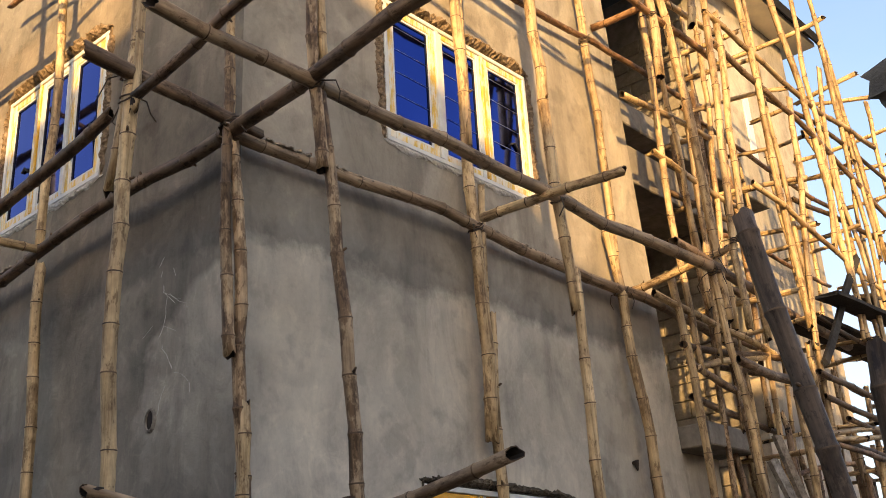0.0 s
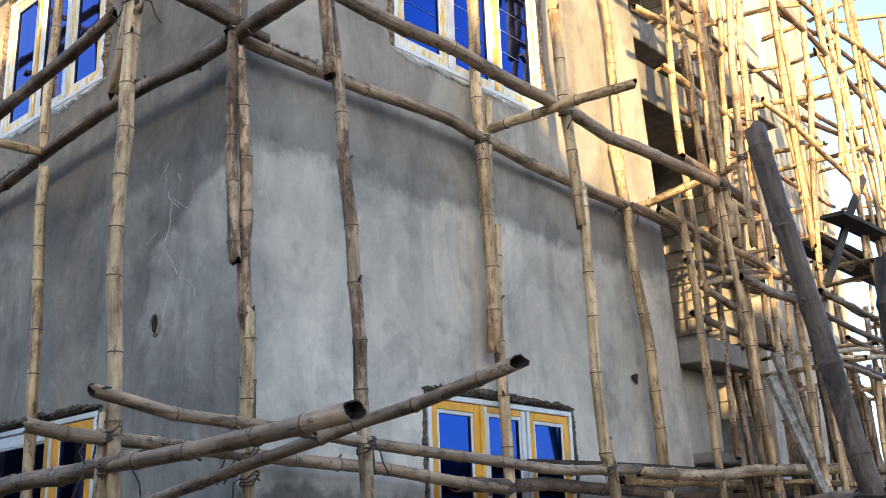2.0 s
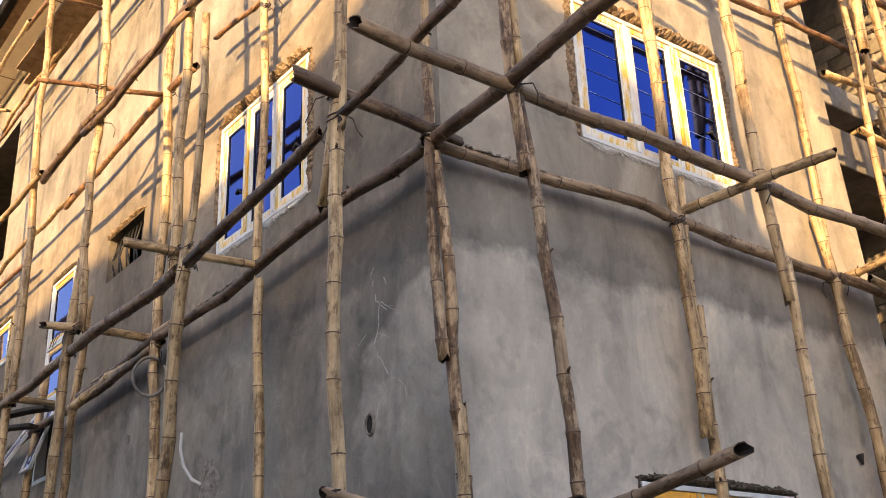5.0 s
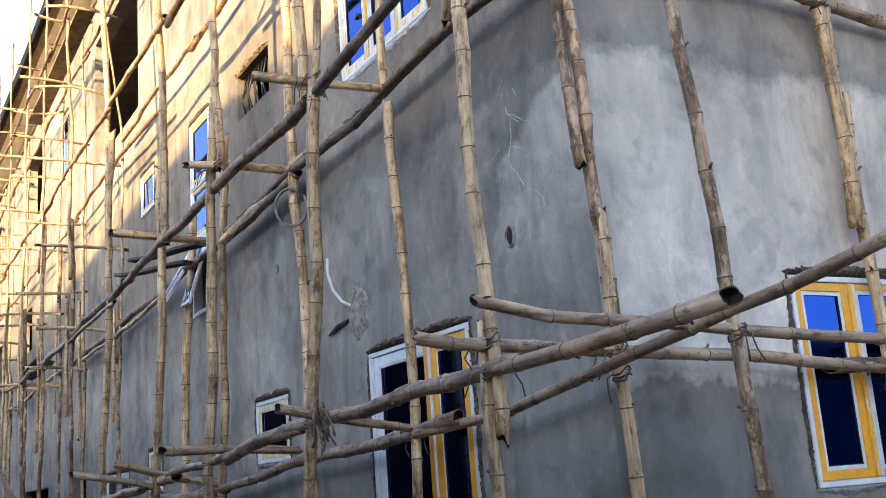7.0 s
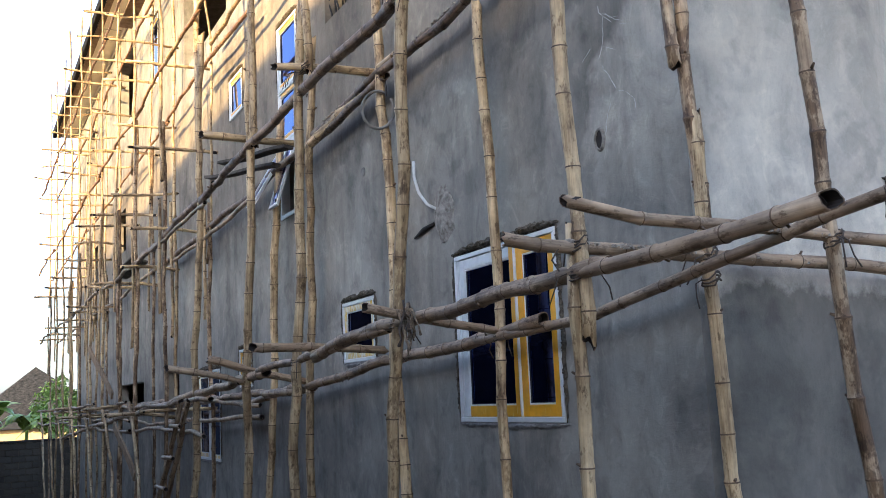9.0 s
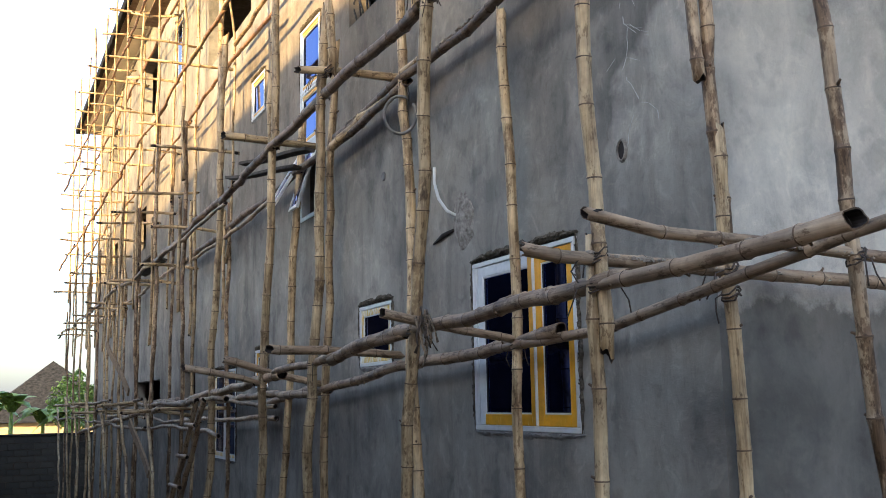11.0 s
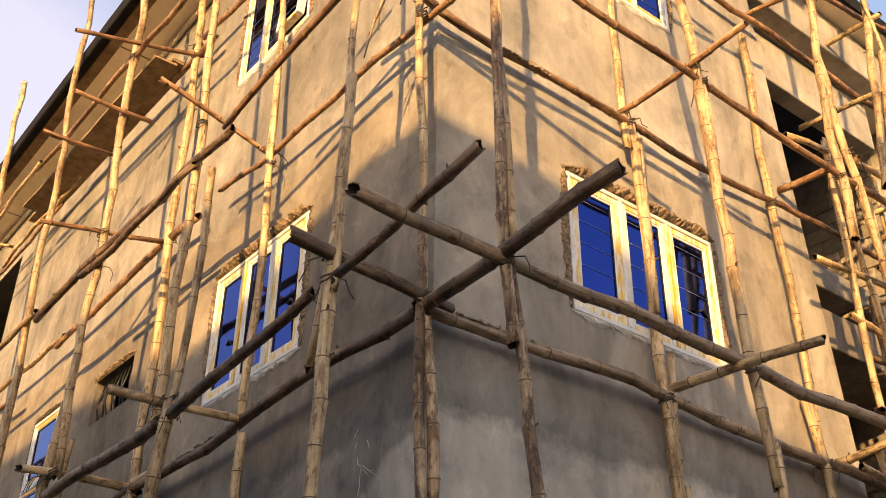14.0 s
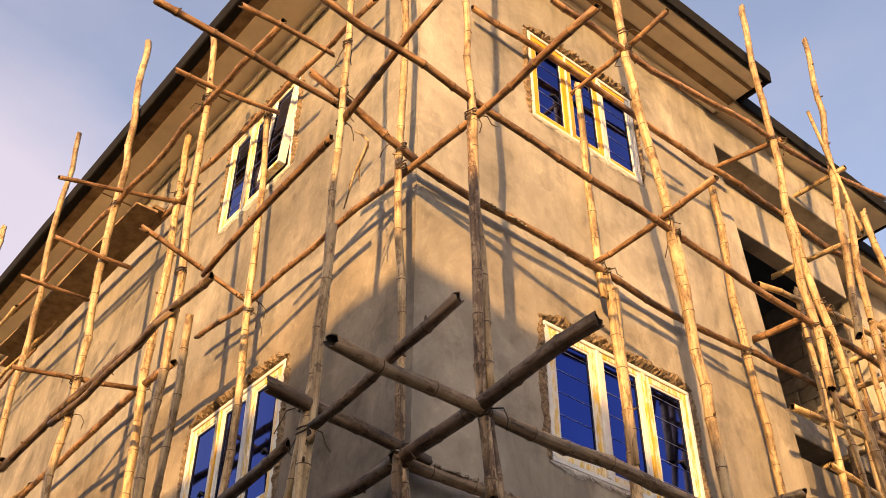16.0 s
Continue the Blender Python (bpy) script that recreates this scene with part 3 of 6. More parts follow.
# the stair bay beyond the east wall: a recess between slabs, closed by a raw block return wall
FAR_X, FAR_Y0, FAR_Y1 = -5.42, 11.9, 14.5
bm = bmesh.new()
box(bm, (CX - 3.4, EAST_END - THICK, GROUND), (CX - THICK - 0.003, EAST_END - 0.003, TOP))
lean_end(bpy.data.objects[finish(bm, "wall_bay_side", PLASTER).name])
tagged(bpy.data.objects["wall_bay_side"], "rendered return wall of the recessed bay", "wall", kind="structure")
bm = bmesh.new()
box(bm, (CX - 3.4, EAST_END, GROUND), (CX - 3.2, FAR_Y0, TOP))
tagged(finish(bm, "wall_bay_back", CONCRETE), "bare back wall of the recessed bay", "wall", kind="structure")
for z0, z1, out, nm in ((3.22, 3.42, 0.30, "bay_slab_1"), (6.72, 7.0, -0.35, "bay_slab_2"), (2.36, 2.46, 0.22, "bay_slab_low")):
    bm = bmesh.new()
    box(bm, (CX - 3.2, bay_end(z0) + 0.006, z0), (CX + out, 9.0 if out > 0 else FAR_Y0 - 0.01, z1), 0.012)
    tagged(finish(bm, nm, CONCRETE), "raw concrete slab edge of the recessed bay", "slab", kind="structure")
for z0, z1, x0, nm in ((9.26, 9.92, 0.34, "bay_beam_1"), (9.96, 10.55, 0.03, "bay_header"), (6.0, 6.42, 0.30, "bay_beam_2")):
    bm = bmesh.new()
    box(bm, (CX - 0.55, bay_end(z0) + 0.006, z0), (CX - x0, 10.45, z1), 0.01)
    tagged(finish(bm, nm, PLASTER), "rendered beam across the recessed bay", "beam", kind="structure")
bm = bmesh.new()
box(bm, (CX - 0.40, bay_end(2.5) + 0.006, 2.463), (CX - 0.06, 8.92, 3.217), 0.008)
tagged(finish(bm, "bay_pier", PLASTER), "short rendered pier between the two slabs", "pier", kind="structure")
wall_with_holes("wall_far_east", Side((FAR_X, 0, 0), (0, 1, 0), (1, 0, 0)), FAR_Y0, FAR_Y1, GROUND, TOP - 0.12, [(12.85, 13.05, 7.9, 9.0)], "rendered wall of the rear block with a narrow slot window")
bm = bmesh.new()
box(bm, (FAR_X - 6, FAR_Y1 + 0.003, GROUND), (FAR_X - 0.003, FAR_Y1 + 0.23, TOP - 0.1))
tagged(finish(bm, "wall_far_end", PLASTER), "rendered end wall of the rear block", "wall", kind="structure")

# eaves: soffit, fascia board and black roofing, stepping back twice on the east side
EAVES = 10.56


def eave(lo, hi, nm):
    bm = bmesh.new()
    box(bm, (lo[0], lo[1], EAVES), (hi[0], hi[1], EAVES + 0.08), 0.006)
    tagged(finish(bm, "soffit_" + nm, SOFFIT), "cream rendered soffit under the eaves", "soffit", kind="structure")


eave((WEST_END - 0.6, CY - 0.70, 0), (CX - 0.002, CY - 0.0, 0), "south")
eave((CX, CY - 0.70, 0), (CX + 0.64, 7.84, 0), "east")
eave((CX - 0.6, 7.844, 0), (CX + 0.22, 11.2, 0), "bay")
eave((FAR_X - 0.3, 11.204, 0), (FAR_X + 0.42, 15.1, 0), "far")
ROOF_EDGES = (((WEST_END - 0.7, CY - 0.75), (CX + 0.70, CY - 0.75)), ((CX + 0.70, CY - 0.75), (CX + 0.70, 7.92)), ((CX + 0.70, 7.92), (CX + 0.28, 7.92)),
              ((CX + 0.28, 7.92), (CX + 0.28, 11.26)), ((CX + 0.28, 11.26), (FAR_X + 0.5, 11.26)), ((FAR_X + 0.5, 11.26), (FAR_X + 0.5, 15.2)))
roof_rnd = random.Random(5)
for k, (a, b) in enumerate(ROOF_EDGES):
    a, b = Vector((*a, 0)), Vector((*b, 0))
    d = (b - a).normalized()
    inn = Vector((-d.y, d.x, 0))
    bm = bmesh.new()
    n = max(2, int((b - a).length / 0.6))
    rows = []
    for i in range(n + 1):
        p = a + (b - a) * (i / n)
        j = roof_rnd.uniform(-.008, .008)
        rows.append([bm.verts.new(p + inn * o + Vector((0, 0, z + j))) for o, z in ((0.0, EAVES + 0.0), (-0.010, EAVES + 0.17), (0.05, EAVES + 0.19), (0.05, EAVES + 0.085), (0.03, EAVES + 0.0))])
    for ra, rb in zip(rows, rows[1:]):
        for q in range(5):
            bm.faces.new((ra[q], ra[(q + 1) % 5], rb[(q + 1) % 5], rb[q]))
    bm.faces.new(rows[0])
    bm.faces.new(rows[-1])
    tagged(finish(bm, "fascia_%d" % (k + 1), ROOF), "black roof fascia along the eaves", "fascia", kind="structure")
bm = bmesh.new()
v = [bm.verts.new(p) for p in ((WEST_END - 0.7, CY - 0.73, 10.76), (CX + 0.68, CY - 0.73, 10.76), (CX + 0.68, 7.90, 10.76), (CX + 0.26, 7.90, 10.76), (CX + 0.26, 11.24, 10.76),
                               (FAR_X + 0.48, 11.24, 10.76), (FAR_X + 0.48, 15.18, 10.76), (-10.5, 15.18, 12.6), (-10.5, 9.4, 13.2), (WEST_END - 0.7, 9.4, 13.2))]
for q in ((0, 1, 8, 9), (1, 2, 8), (2, 3, 8), (3, 4, 8), (4, 5, 8), (5, 6, 7, 8)):
    bm.faces.new([v[i] for i in q])
tagged(finish(bm, "roof", ROOF), "black metal roof sheets above the eaves", "roof", kind="structure")
for k in range(10):
    bm = bmesh.new()
    xj = CX - 1.1 - 2.44 * k
    box(bm, (xj, CY - 0.49, EAVES - 0.006), (xj + 0.022, CY - 0.06, EAVES - 0.001))
    tagged(finish(bm, "soffit_joint", TIMBER), "dark joint strip across the soffit", "soffit", kind="structure")
bm = bmesh.new()
box(bm, (WEST_END - 0.6, CY - 0.640, EAVES - 0.024), (CX + 0.4, CY - 0.50, EAVES - 0.004), 0.004)
tagged(finish(bm, "fascia_board", TIMBER), "brown timber board along the soffit edge", "fascia", kind="structure")
bm = bmesh.new()
box(bm, (WEST_END - 0.6, CY - 0.744, EAVES - 0.022), (CX + 0.4, CY - 0.645, EAVES - 0.004), 0.004)
tagged(finish(bm, "fascia_drip", ROOF), "black drip board under the roof edge", "fascia", kind="structure")
# flat brown strips stand in for the shaded grooves along the soffit
for x0, x1 in ((0.16, 0.25), (0.46, 0.50)):
    bm = bmesh.new()
    box(bm, (CX + x0, CY - 0.45, EAVES - 0.016), (CX + x1, 7.83, EAVES - 0.004), 0.003)
    tagged(finish(bm, "soffit_batten", TIMBER), "brown strip drawn in place of a groove along the soffit", "soffit", kind="structure")
# moulded band under the soffit
for side, u0, u1 in ((SOUTH, WEST_END, CX + 0.05), (EAST, CY + 0.003, 7.72)):
    bm = bmesh.new()
    side_box(bm, side, u0, u1, EAVES - 0.10, EAVES - 0.003, 0.003, 0.05, 0.01)
    tagged(finish(bm, "trim", SOFFIT), "plaster band where wall meets soffit", "trim", kind="structure")


# ---- windows ----
window_count = [0]


def window(side, opening, lights, label, film=None, seed=1, grout=True, handles=(), sill=None, rails="both", track=False, ajar=None, split=None, stile=None, mortar=None, bars=True, bead=0.011, tape=()):
    """A frame with upright lights. lights: for each, y (sash in yellow film), w (white fixed light)."""
    u0, u1, z0, z1 = opening
    window_count[0] += 1
    base = side.at((u0 + u1) / 2, z0, 0)
    win = thing("window_%d" % window_count[0], base, label, "window", kind="structure")
    inv = Matrix.Translation(-base)
    film, sill, mortar = film or YELLOW, sill or GROUT, mortar or MORTAR

    def link(name, bm, material, parent=win, lab=""):
        bm.transform(inv)
        return finish(bm, name, material, parent, lab)
    F = 0.036
    chunk = 0.55 if mortar is MORTAR else 1.0        # the lower surrounds are chipped thin; their darkness is painted shade
    bm = bmesh.new()
    for a in ((u0, u1, z1 - F, z1), (u0, u1, z0, z0 + F), (u0, u0 + F, z0 + F, z1 - F), (u1 - F, u1, z0 + F, z1 - F)):
        side_box(bm, side, *a, -0.10, 0.014, 0.004)
    if track:        # a second sliding track beside the first light
        side_box(bm, side, u0 + F + 0.006, u0 + F + 0.030, z0 + F, z1 - F, -0.09, 0.008, 0.003)
    link("window_frame", bm, WHITE, lab="white aluminium frame")
    n = len(lights)
    left = u0 + F + (0.036 if track else 0.0)
    w = (u1 - left - F) / n
    for k, kind in enumerate(lights):
        a, b, c, d = left + k * w + 0.003, left + (k + 1) * w - 0.003, z0 + F + 0.003, z1 - F - 0.003
        if split:
            cut_at = left + (u1 - F - left) * split
            a, b = (a, cut_at - 0.003) if k == 0 else (cut_at + 0.003, b)
        if k:
            twin = kind == "y" and lights[k - 1] in "yv"
            half = 0.008 if twin else 0.016
            bm = bmesh.new()
            side_box(bm, side, a - 0.003 - half, a - 0.003 + half, c, d, -0.09, 0.018, 0.003)
            link("mullion", bm, TAPE if k in tape else WHITE)
            a += half
        if k < n - 1:
            b -= 0.008 if kind in "yv" and lights[k + 1] == "y" else 0.016
        S = stile or (0.045 if kind == "w" else 0.058)
        bm = bmesh.new()
        for q, mi in (((a, a + S, c, d), 0), ((b - S, b, c, d), 1 if kind == "v" else 0)):
            bit = bmesh.new()
            side_box(bit, side, *q, -0.07, 0.004, 0.004)
            for f in bit.faces:
                f.material_index = mi
            tmp = bpy.data.meshes.new("stile")
            bit.to_mesh(tmp)
            bit.free()
            bm.from_mesh(tmp)
            bpy.data.meshes.remove(tmp)
        sash = link("sash", bm, film if kind == "y" else (WHITE, film), lab="" if kind == "w" else "sash wrapped in yellow film")
        for q, wrap in (((a + S + 0.0015, b - S - 0.0015, d - S, d), kind == "y" or rails != "low"), ((a + S + 0.0015, b - S - 0.0015, c, c + S), True)):
            bm = bmesh.new()
            side_box(bm, side, *q, -0.07, 0.003, 0.004)
            link("rail", bm, film if wrap else WHITE, sash)
        bm = bmesh.new()
        g = S + bead
        for q in ((a + S, b - S, d - g, d - S), (a + S, b - S, c + S, c + g), (a + S, a + g, c + g, d - g), (b - g, b - S, c + g, d - g)):
            side_box(bm, side, *q, -0.05, -0.003, 0.002)
        link("bead", bm, WHITE, sash)
        bm = bmesh.new()
        side_box(bm, side, a + S + 0.002, b - S - 0.002, c + S + 0.002, d - S - 0.002, -0.024, -0.018)
        link("pane", bm, GLASS, sash, "blue reflective glass")
        bm = bmesh.new()
        for uu in (a + g, b - g - 0.006):
            side_box(bm, side, uu, uu + 0.006, c + g, d - g, -0.017, -0.008)
        side_box(bm, side, a + g + 0.005, b - g - 0.005, c + g, c + g + 0.005, -0.018, -0.010)
        link("gasket", bm, BLACK_FRAME, sash)
        rows_of_bars = int((d - c - 2 * g) / 0.17) if bars else 0
        for q in range(rows_of_bars):        # thin rods before the glass stand in for bars behind it, tinted blue
            bm = bmesh.new()
            zb = c + g + (q + 0.6) * (d - c - 2 * g) / rows_of_bars
            tube(bm, [side.at(a + S - 0.01, zb + 0.004, -0.014), side.at(b - S + 0.01, zb - 0.004, -0.014)], 0.0021, 6)
            link("security_bar", bm, GLAZING_BAR, sash, "thin blue rod across the glass")
        if k in handles:
            bm = bmesh.new()
            hz = c + (d - c) * 0.36
            tube(bm, [side.at(b - S - 0.05, hz, -0.01), side.at(b - S - 0.10, hz + 0.05, -0.004), side.at(b - S - 0.15, hz + 0.03, -0.01)], 0.011, 6)
            link("stay", bm, BLACK_FRAME, sash)
        if ajar == k:        # top-hung light pushed out at its foot
            hinge = side.at((a + b) / 2, d, 0.0) - base
            sash.matrix_local = Matrix.Translation(hinge + side.out * 0.02) @ Matrix.Rotation(radians(-4), 4, "X") @ Matrix.Translation(-hinge)
    if grout:
        out = side.out
        o2 = 0.006
        for nm, pa, pb, wid, dep, mtl, upv in (
                ("mortar", side.at(u0 - 0.05, z1 + 0.018, o2), side.at(u1 + 0.05, z1 + 0.018, o2), 0.085 * chunk, 0.055 * chunk, mortar, Vector((0, 0, 1))),
                ("mortar", side.at(u1 + 0.014, z0, o2), side.at(u1 + 0.014, z1 + 0.03, o2), 0.060 * chunk, 0.026 * chunk, mortar, side.u),
                ("mortar", side.at(u0 - 0.012, z0, o2), side.at(u0 - 0.012, z1 + 0.03, o2), 0.058 * chunk, 0.024 * chunk, mortar, -side.u),
                ("sill_grout", side.at(u0 - 0.03, z0 - 0.004, o2), side.at(u1 + 0.05, z0 - 0.004, o2), 0.040, 0.012, sill, Vector((0, 0, -1)))):
            seed += 1
            ob = ragged(nm, win, [pa - base, pb - base], wid, dep, mtl, out=out, seed=seed, up=upv, lumps=55 if nm == "mortar" else 0,
                        label="broken mortar round the opening" if nm == "mortar" else "pale smeared grout below the frame")
    return win


GROUT = rough_material("pale_grout", (0.42, 0.40, 0.36), (0.66, 0.64, 0.60), 30, strength=0.6)
window(EAST, E_LOW, "ywy", "white three-light window with yellow film and blue glass", seed=10, sill=CONCRETE, bars=False, bead=0.024, tape=(1,))
window(EAST, E_MID, "ywy", "white three-light window, film faded, broken mortar above", seed=20, film=FILM_WORN, mortar=MORTAR_SUN_TONE, handles=(2,), bead=0.018, tape=(2,))
window(EAST, E_TOP, "yyw", "white three-light window under the eaves, film hanging on", seed=30, mortar=MORTAR_SUN_TONE, handles=(0,))
window(SOUTH, S_LOW, "vy", "white two-light window with deep yellow film, chipped surround", seed=40, sill=CONCRETE, rails="low", track=True, split=0.63, stile=0.08, bars=False)
window(SOUTH, S_MID, "ywy", "white three-light window with blue glass, mortar chipped out", seed=50, mortar=MORTAR_SUN_TONE, film=FILM_WORN, rails="low", handles=(0, 2), bars=False, bead=0.016, tape=(1,))
window(SOUTH, S_TOP, "yyw", "white three-light window below the eaves, one light pushed open", seed=60, mortar=MORTAR_SUN_TONE, film=FILM_WORN, handles=(2,), ajar=2)
window(SOUTH, S_PANTRY, "y", "small single-light window, pale frame with scraps of yellow film", seed=70, film=FILM_WORN, sill=CONCRETE, bars=False)
window(SOUTH, S_BATH, "w", "small white single-light bathroom window", seed=80, sill=CONCRETE, bars=False)
window(SOUTH, S_FAR_LOW, "yw", "two-light window with faded yellow film", seed=90, film=FILM_WORN, sill=CONCRETE, bars=False)
window(SOUTH, S_FAR_BATH, "y", "small window with yellow film", seed=100, sill=CONCRETE, bars=False)
window(SOUTH, S_FAR_TOP, "w", "white framed window high on the wall", seed=110, bars=False)
window(SOUTH, (S_STAIR[0], S_STAIR[1], 5.29, S_STAIR[3]), "w", "tall white stair window, upper light", seed=120, bars=False)
window(SOUTH, (S_STAIR[0], S_STAIR[1], 4.62, 5.286), "w", "tall white stair window, middle light", seed=125, grout=False, bars=False)

# stair window: lower awning sash pushed open
awn_base = SOUTH.at(-11.85, 4.55, 0)
awning = thing("awning_window", awn_base, "white awning sash standing open below the stair window", "window")
bm = bmesh.new()
for q in ((-12.25, -11.45, 4.58, 4.62), (-12.25, -11.45, 3.70, 3.75), (-12.25, -12.20, 3.75, 4.58), (-11.50, -11.45, 3.75, 4.58)):
    side_box(bm, SOUTH, *q, -0.10, 0.012, 0.004)
bm.transform(Matrix.Translation(-awn_base))
part("window_frame", bm, WHITE, awning)
for a0, a1, swing in ((-12.19, -11.86, -30), (-11.84, -11.51, -17)):
    bm = bmesh.new()
    for q in ((a0, a1, -0.04, 0.0), (a0, a1, -0.84, -0.80), (a0, a0 + 0.04, -0.80, -0.04), (a1 - 0.04, a1, -0.80, -0.04)):
        side_box(bm, Side((0, 0, 0), (1, 0, 0), (0, -1, 0)), q[0] + 11.85, q[1] + 11.85, q[2], q[3], 0.0, 0.035, 0.003)
    tilt = Matrix.Rotation(radians(swing), 4, "X")
    bm.transform(tilt)
    sash = part("sash", bm, WHITE, awning)
    bm = bmesh.new()
    side_box(bm, Side((0, 0, 0), (1, 0, 0), (0, -1, 0)), a0 + 11.89, a1 + 11.81, -0.80, -0.04, 0.012, 0.018)
    bm.transform(tilt)
    part("pane", bm, GLASS, sash)

# wrought grille in the vent opening
g_base = SOUTH.at(-9.95, 5.55, 0)
grille = thing("window_grille", g_base, "black wrought-iron grille in an unglazed opening", "grille")
bm = bmesh.new()
for q in ((-10.42, -9.45, 5.55, 5.57), (-10.42, -9.45, 6.03, 6.05)):
    side_box(bm, SOUTH, *q, -0.10, -0.08)
bm.transform(Matrix.Translation(-g_base))
part("rail", bm, BLACK_FRAME, grille)
for k in range(9):
    u = -0.44 + k * 0.108
    bm = bmesh.new()
    sgn = 1 if k % 2 else -1
    tube(bm, [(u, 0.09, 0.01), (u + 0.02 * sgn, 0.07, 0.14), (u + 0.045 * sgn, 0.05, 0.25), (u, 0.07, 0.38), (u, 0.09, 0.49)], 0.011, 6)
    part("bar", bm, BLACK_FRAME, grille)
ragged("mortar", grille, [SOUTH.at(-10.46, 6.06, 0.006) - g_base, SOUTH.at(-9.4, 6.06, 0.006) - g_base], 0.07, 0.03, MORTAR_SUN_TONE, out=SOUTH.out, seed=131, up=Vector((0, 0, 1)), label="broken mortar over the opening")

# narrow white slot window of the rear block
bm = bmesh.new()
box(bm, (FAR_X - 0.06, 12.86, 7.91), (FAR_X + 0.02, 13.04, 8.99), 0.006)
tagged(finish(bm, "slot_window", WHITE), "narrow white slot window frame", "window", kind="structure")

# broken mortar lines and marks on the render
MARKS = thing("render_damage", EAST.at(4, 4.4, 0), "chalky cracks and scars in the render", "crack")

crack_rnd = random.Random(4)
org = Vector((CX, 4, 4.4))


def crack(cu, cz, steps, drift):
    for k in range(steps):
        nu, nz = cu + crack_rnd.uniform(-.05, .05) + drift, cz - crack_rnd.uniform(0.02, 0.07)
        if crack_rnd.random() < 0.75:
            ragged("crack", MARKS, [SOUTH.at(cu, cz, 0.001) - org, SOUTH.at(nu, nz, 0.001) - org], crack_rnd.uniform(0.003, 0.007), 0.002, GROUT, "chalky crack line", out=SOUTH.out, seed=70 + k, up=SOUTH.u)
        if crack_rnd.random() < 0.25 and steps > 8:
            crack(nu, nz, 3, crack_rnd.choice((-0.06, 0.06)))
        cu, cz = nu, nz


crack(-5.30, 4.05, 17, 0.0)
crack(-5.22, 3.30, 6, -0.03)

# drain hole with a pipe stub
hole_at = SOUTH.at(-5.36, 3.03, 0)
drain = thing("wall_drain", hole_at, "plastic pipe stub set in a hole in the render", "pipe")
bm = bmesh.new()
ro = [bm.verts.new((math.cos(a * math.tau / 14) * 0.050, -0.014, math.sin(a * math.tau / 14) * 0.070)) for a in range(14)]
ri = [bm.verts.new((math.cos(a * math.tau / 14) * 0.041, -0.016, math.sin(a * math.tau / 14) * 0.060)) for a in range(14)]
rd = [bm.verts.new((math.cos(a * math.tau / 14) * 0.039, -0.004, math.sin(a * math.tau / 14) * 0.058)) for a in range(14)]
rb = [bm.verts.new((math.cos(a * math.tau / 14) * 0.060, 0.004, math.sin(a * math.tau / 14) * 0.082)) for a in range(14)]
for a in range(14):
    b = (a + 1) % 14
    bm.faces.new((rb[a], rb[b], ro[b], ro[a]))
    bm.faces.new((ro[a], ro[b], ri[b], ri[a]))
    bm.faces.new((ri[a], ri[b], rd[b], rd[a]))
part("collar", bm, PALE, drain)
# a flat near-black disc stands in for the bore's shaded depth
bm = bmesh.new()
bm.faces.new([bm.verts.new((math.cos(a * math.tau / 14) * 0.040, -0.0045, math.sin(a * math.tau / 14) * 0.059)) for a in range(14)])
part("bore", bm, HOLLOW_BLACK, drain)

# conduit tails coming out of the render
tail_at = SOUTH.at(-8.0, 3.05, 0)
tail = thing("conduit_tail", tail_at, "white conduit tail hanging from a mortar patch", "conduit")
bm = bmesh.new()
tube(bm, [(0.26, 0.0, -0.03), (0.17, -0.06, 0.03), (0.06, -0.085, 0.15), (-0.02, -0.085, 0.30), (-0.05, -0.07, 0.44)], 0.013, 7)
part("conduit", bm, PVC, tail)
bm = bmesh.new()
c0 = bm.verts.new((0.36, -0.025, -0.08))
prev_ring = None
mr = random.Random(3)
for rr, dd in ((0.10, -0.022), (0.19, -0.010), (0.26, 0.006)):
    ring = [bm.verts.new((0.36 + math.cos(a * math.tau / 18) * rr * mr.uniform(0.7, 1.2) * 0.85, dd + mr.uniform(-.006, .002), -0.08 + math.sin(a * math.tau / 18) * rr * mr.uniform(0.7, 1.25))) for a in range(18)]
    for a in range(18):
        b = (a + 1) % 18
        bm.faces.new((c0, ring[a], ring[b]) if prev_ring is None else (prev_ring[a], prev_ring[b], ring[b], ring[a]))
    prev_ring = ring
part("mortar_patch", bm, PALE, tail, "rough mortar patch")
bm = bmesh.new()
tube(bm, [(0.18, -0.01, -0.13), (-0.02, -0.02, -0.15), (-0.22, -0.015, -0.19)], [0.014, 0.022, 0.008], 6)
part("gash", bm, HOLLOW_BLACK, tail, "dark gash in the render")
dot_at = SOUTH.at(-9.42, 3.70, 0)
socket = thing("junction_socket", dot_at, "small round conduit socket in the render", "socket")
bm = bmesh.new()
tube(bm, [(0, 0.01, 0), (0, -0.015, 0)], [0.05, 0.04], 12)
part("ring", bm, CONCRETE, socket)
for nm_at, sd in ((EAST.at(7.35, 3.02, 0), 1), (SOUTH.at(-13.1, 1.9, 0), 2)):
    nail = thing("embedded_peg", nm_at, "short dark peg stuck in the render", "peg")
    bm = bmesh.new()
    side = EAST if sd == 1 else SOUTH
    tube(bm, [side.out * -0.01, side.out * 0.03 + Vector((0, 0, 0.01)), side.out * 0.035 + Vector((0, 0, -0.06))], [0.02, 0.028, 0.008], 7)
    part("peg", bm, HOLLOW_BLACK, nail)
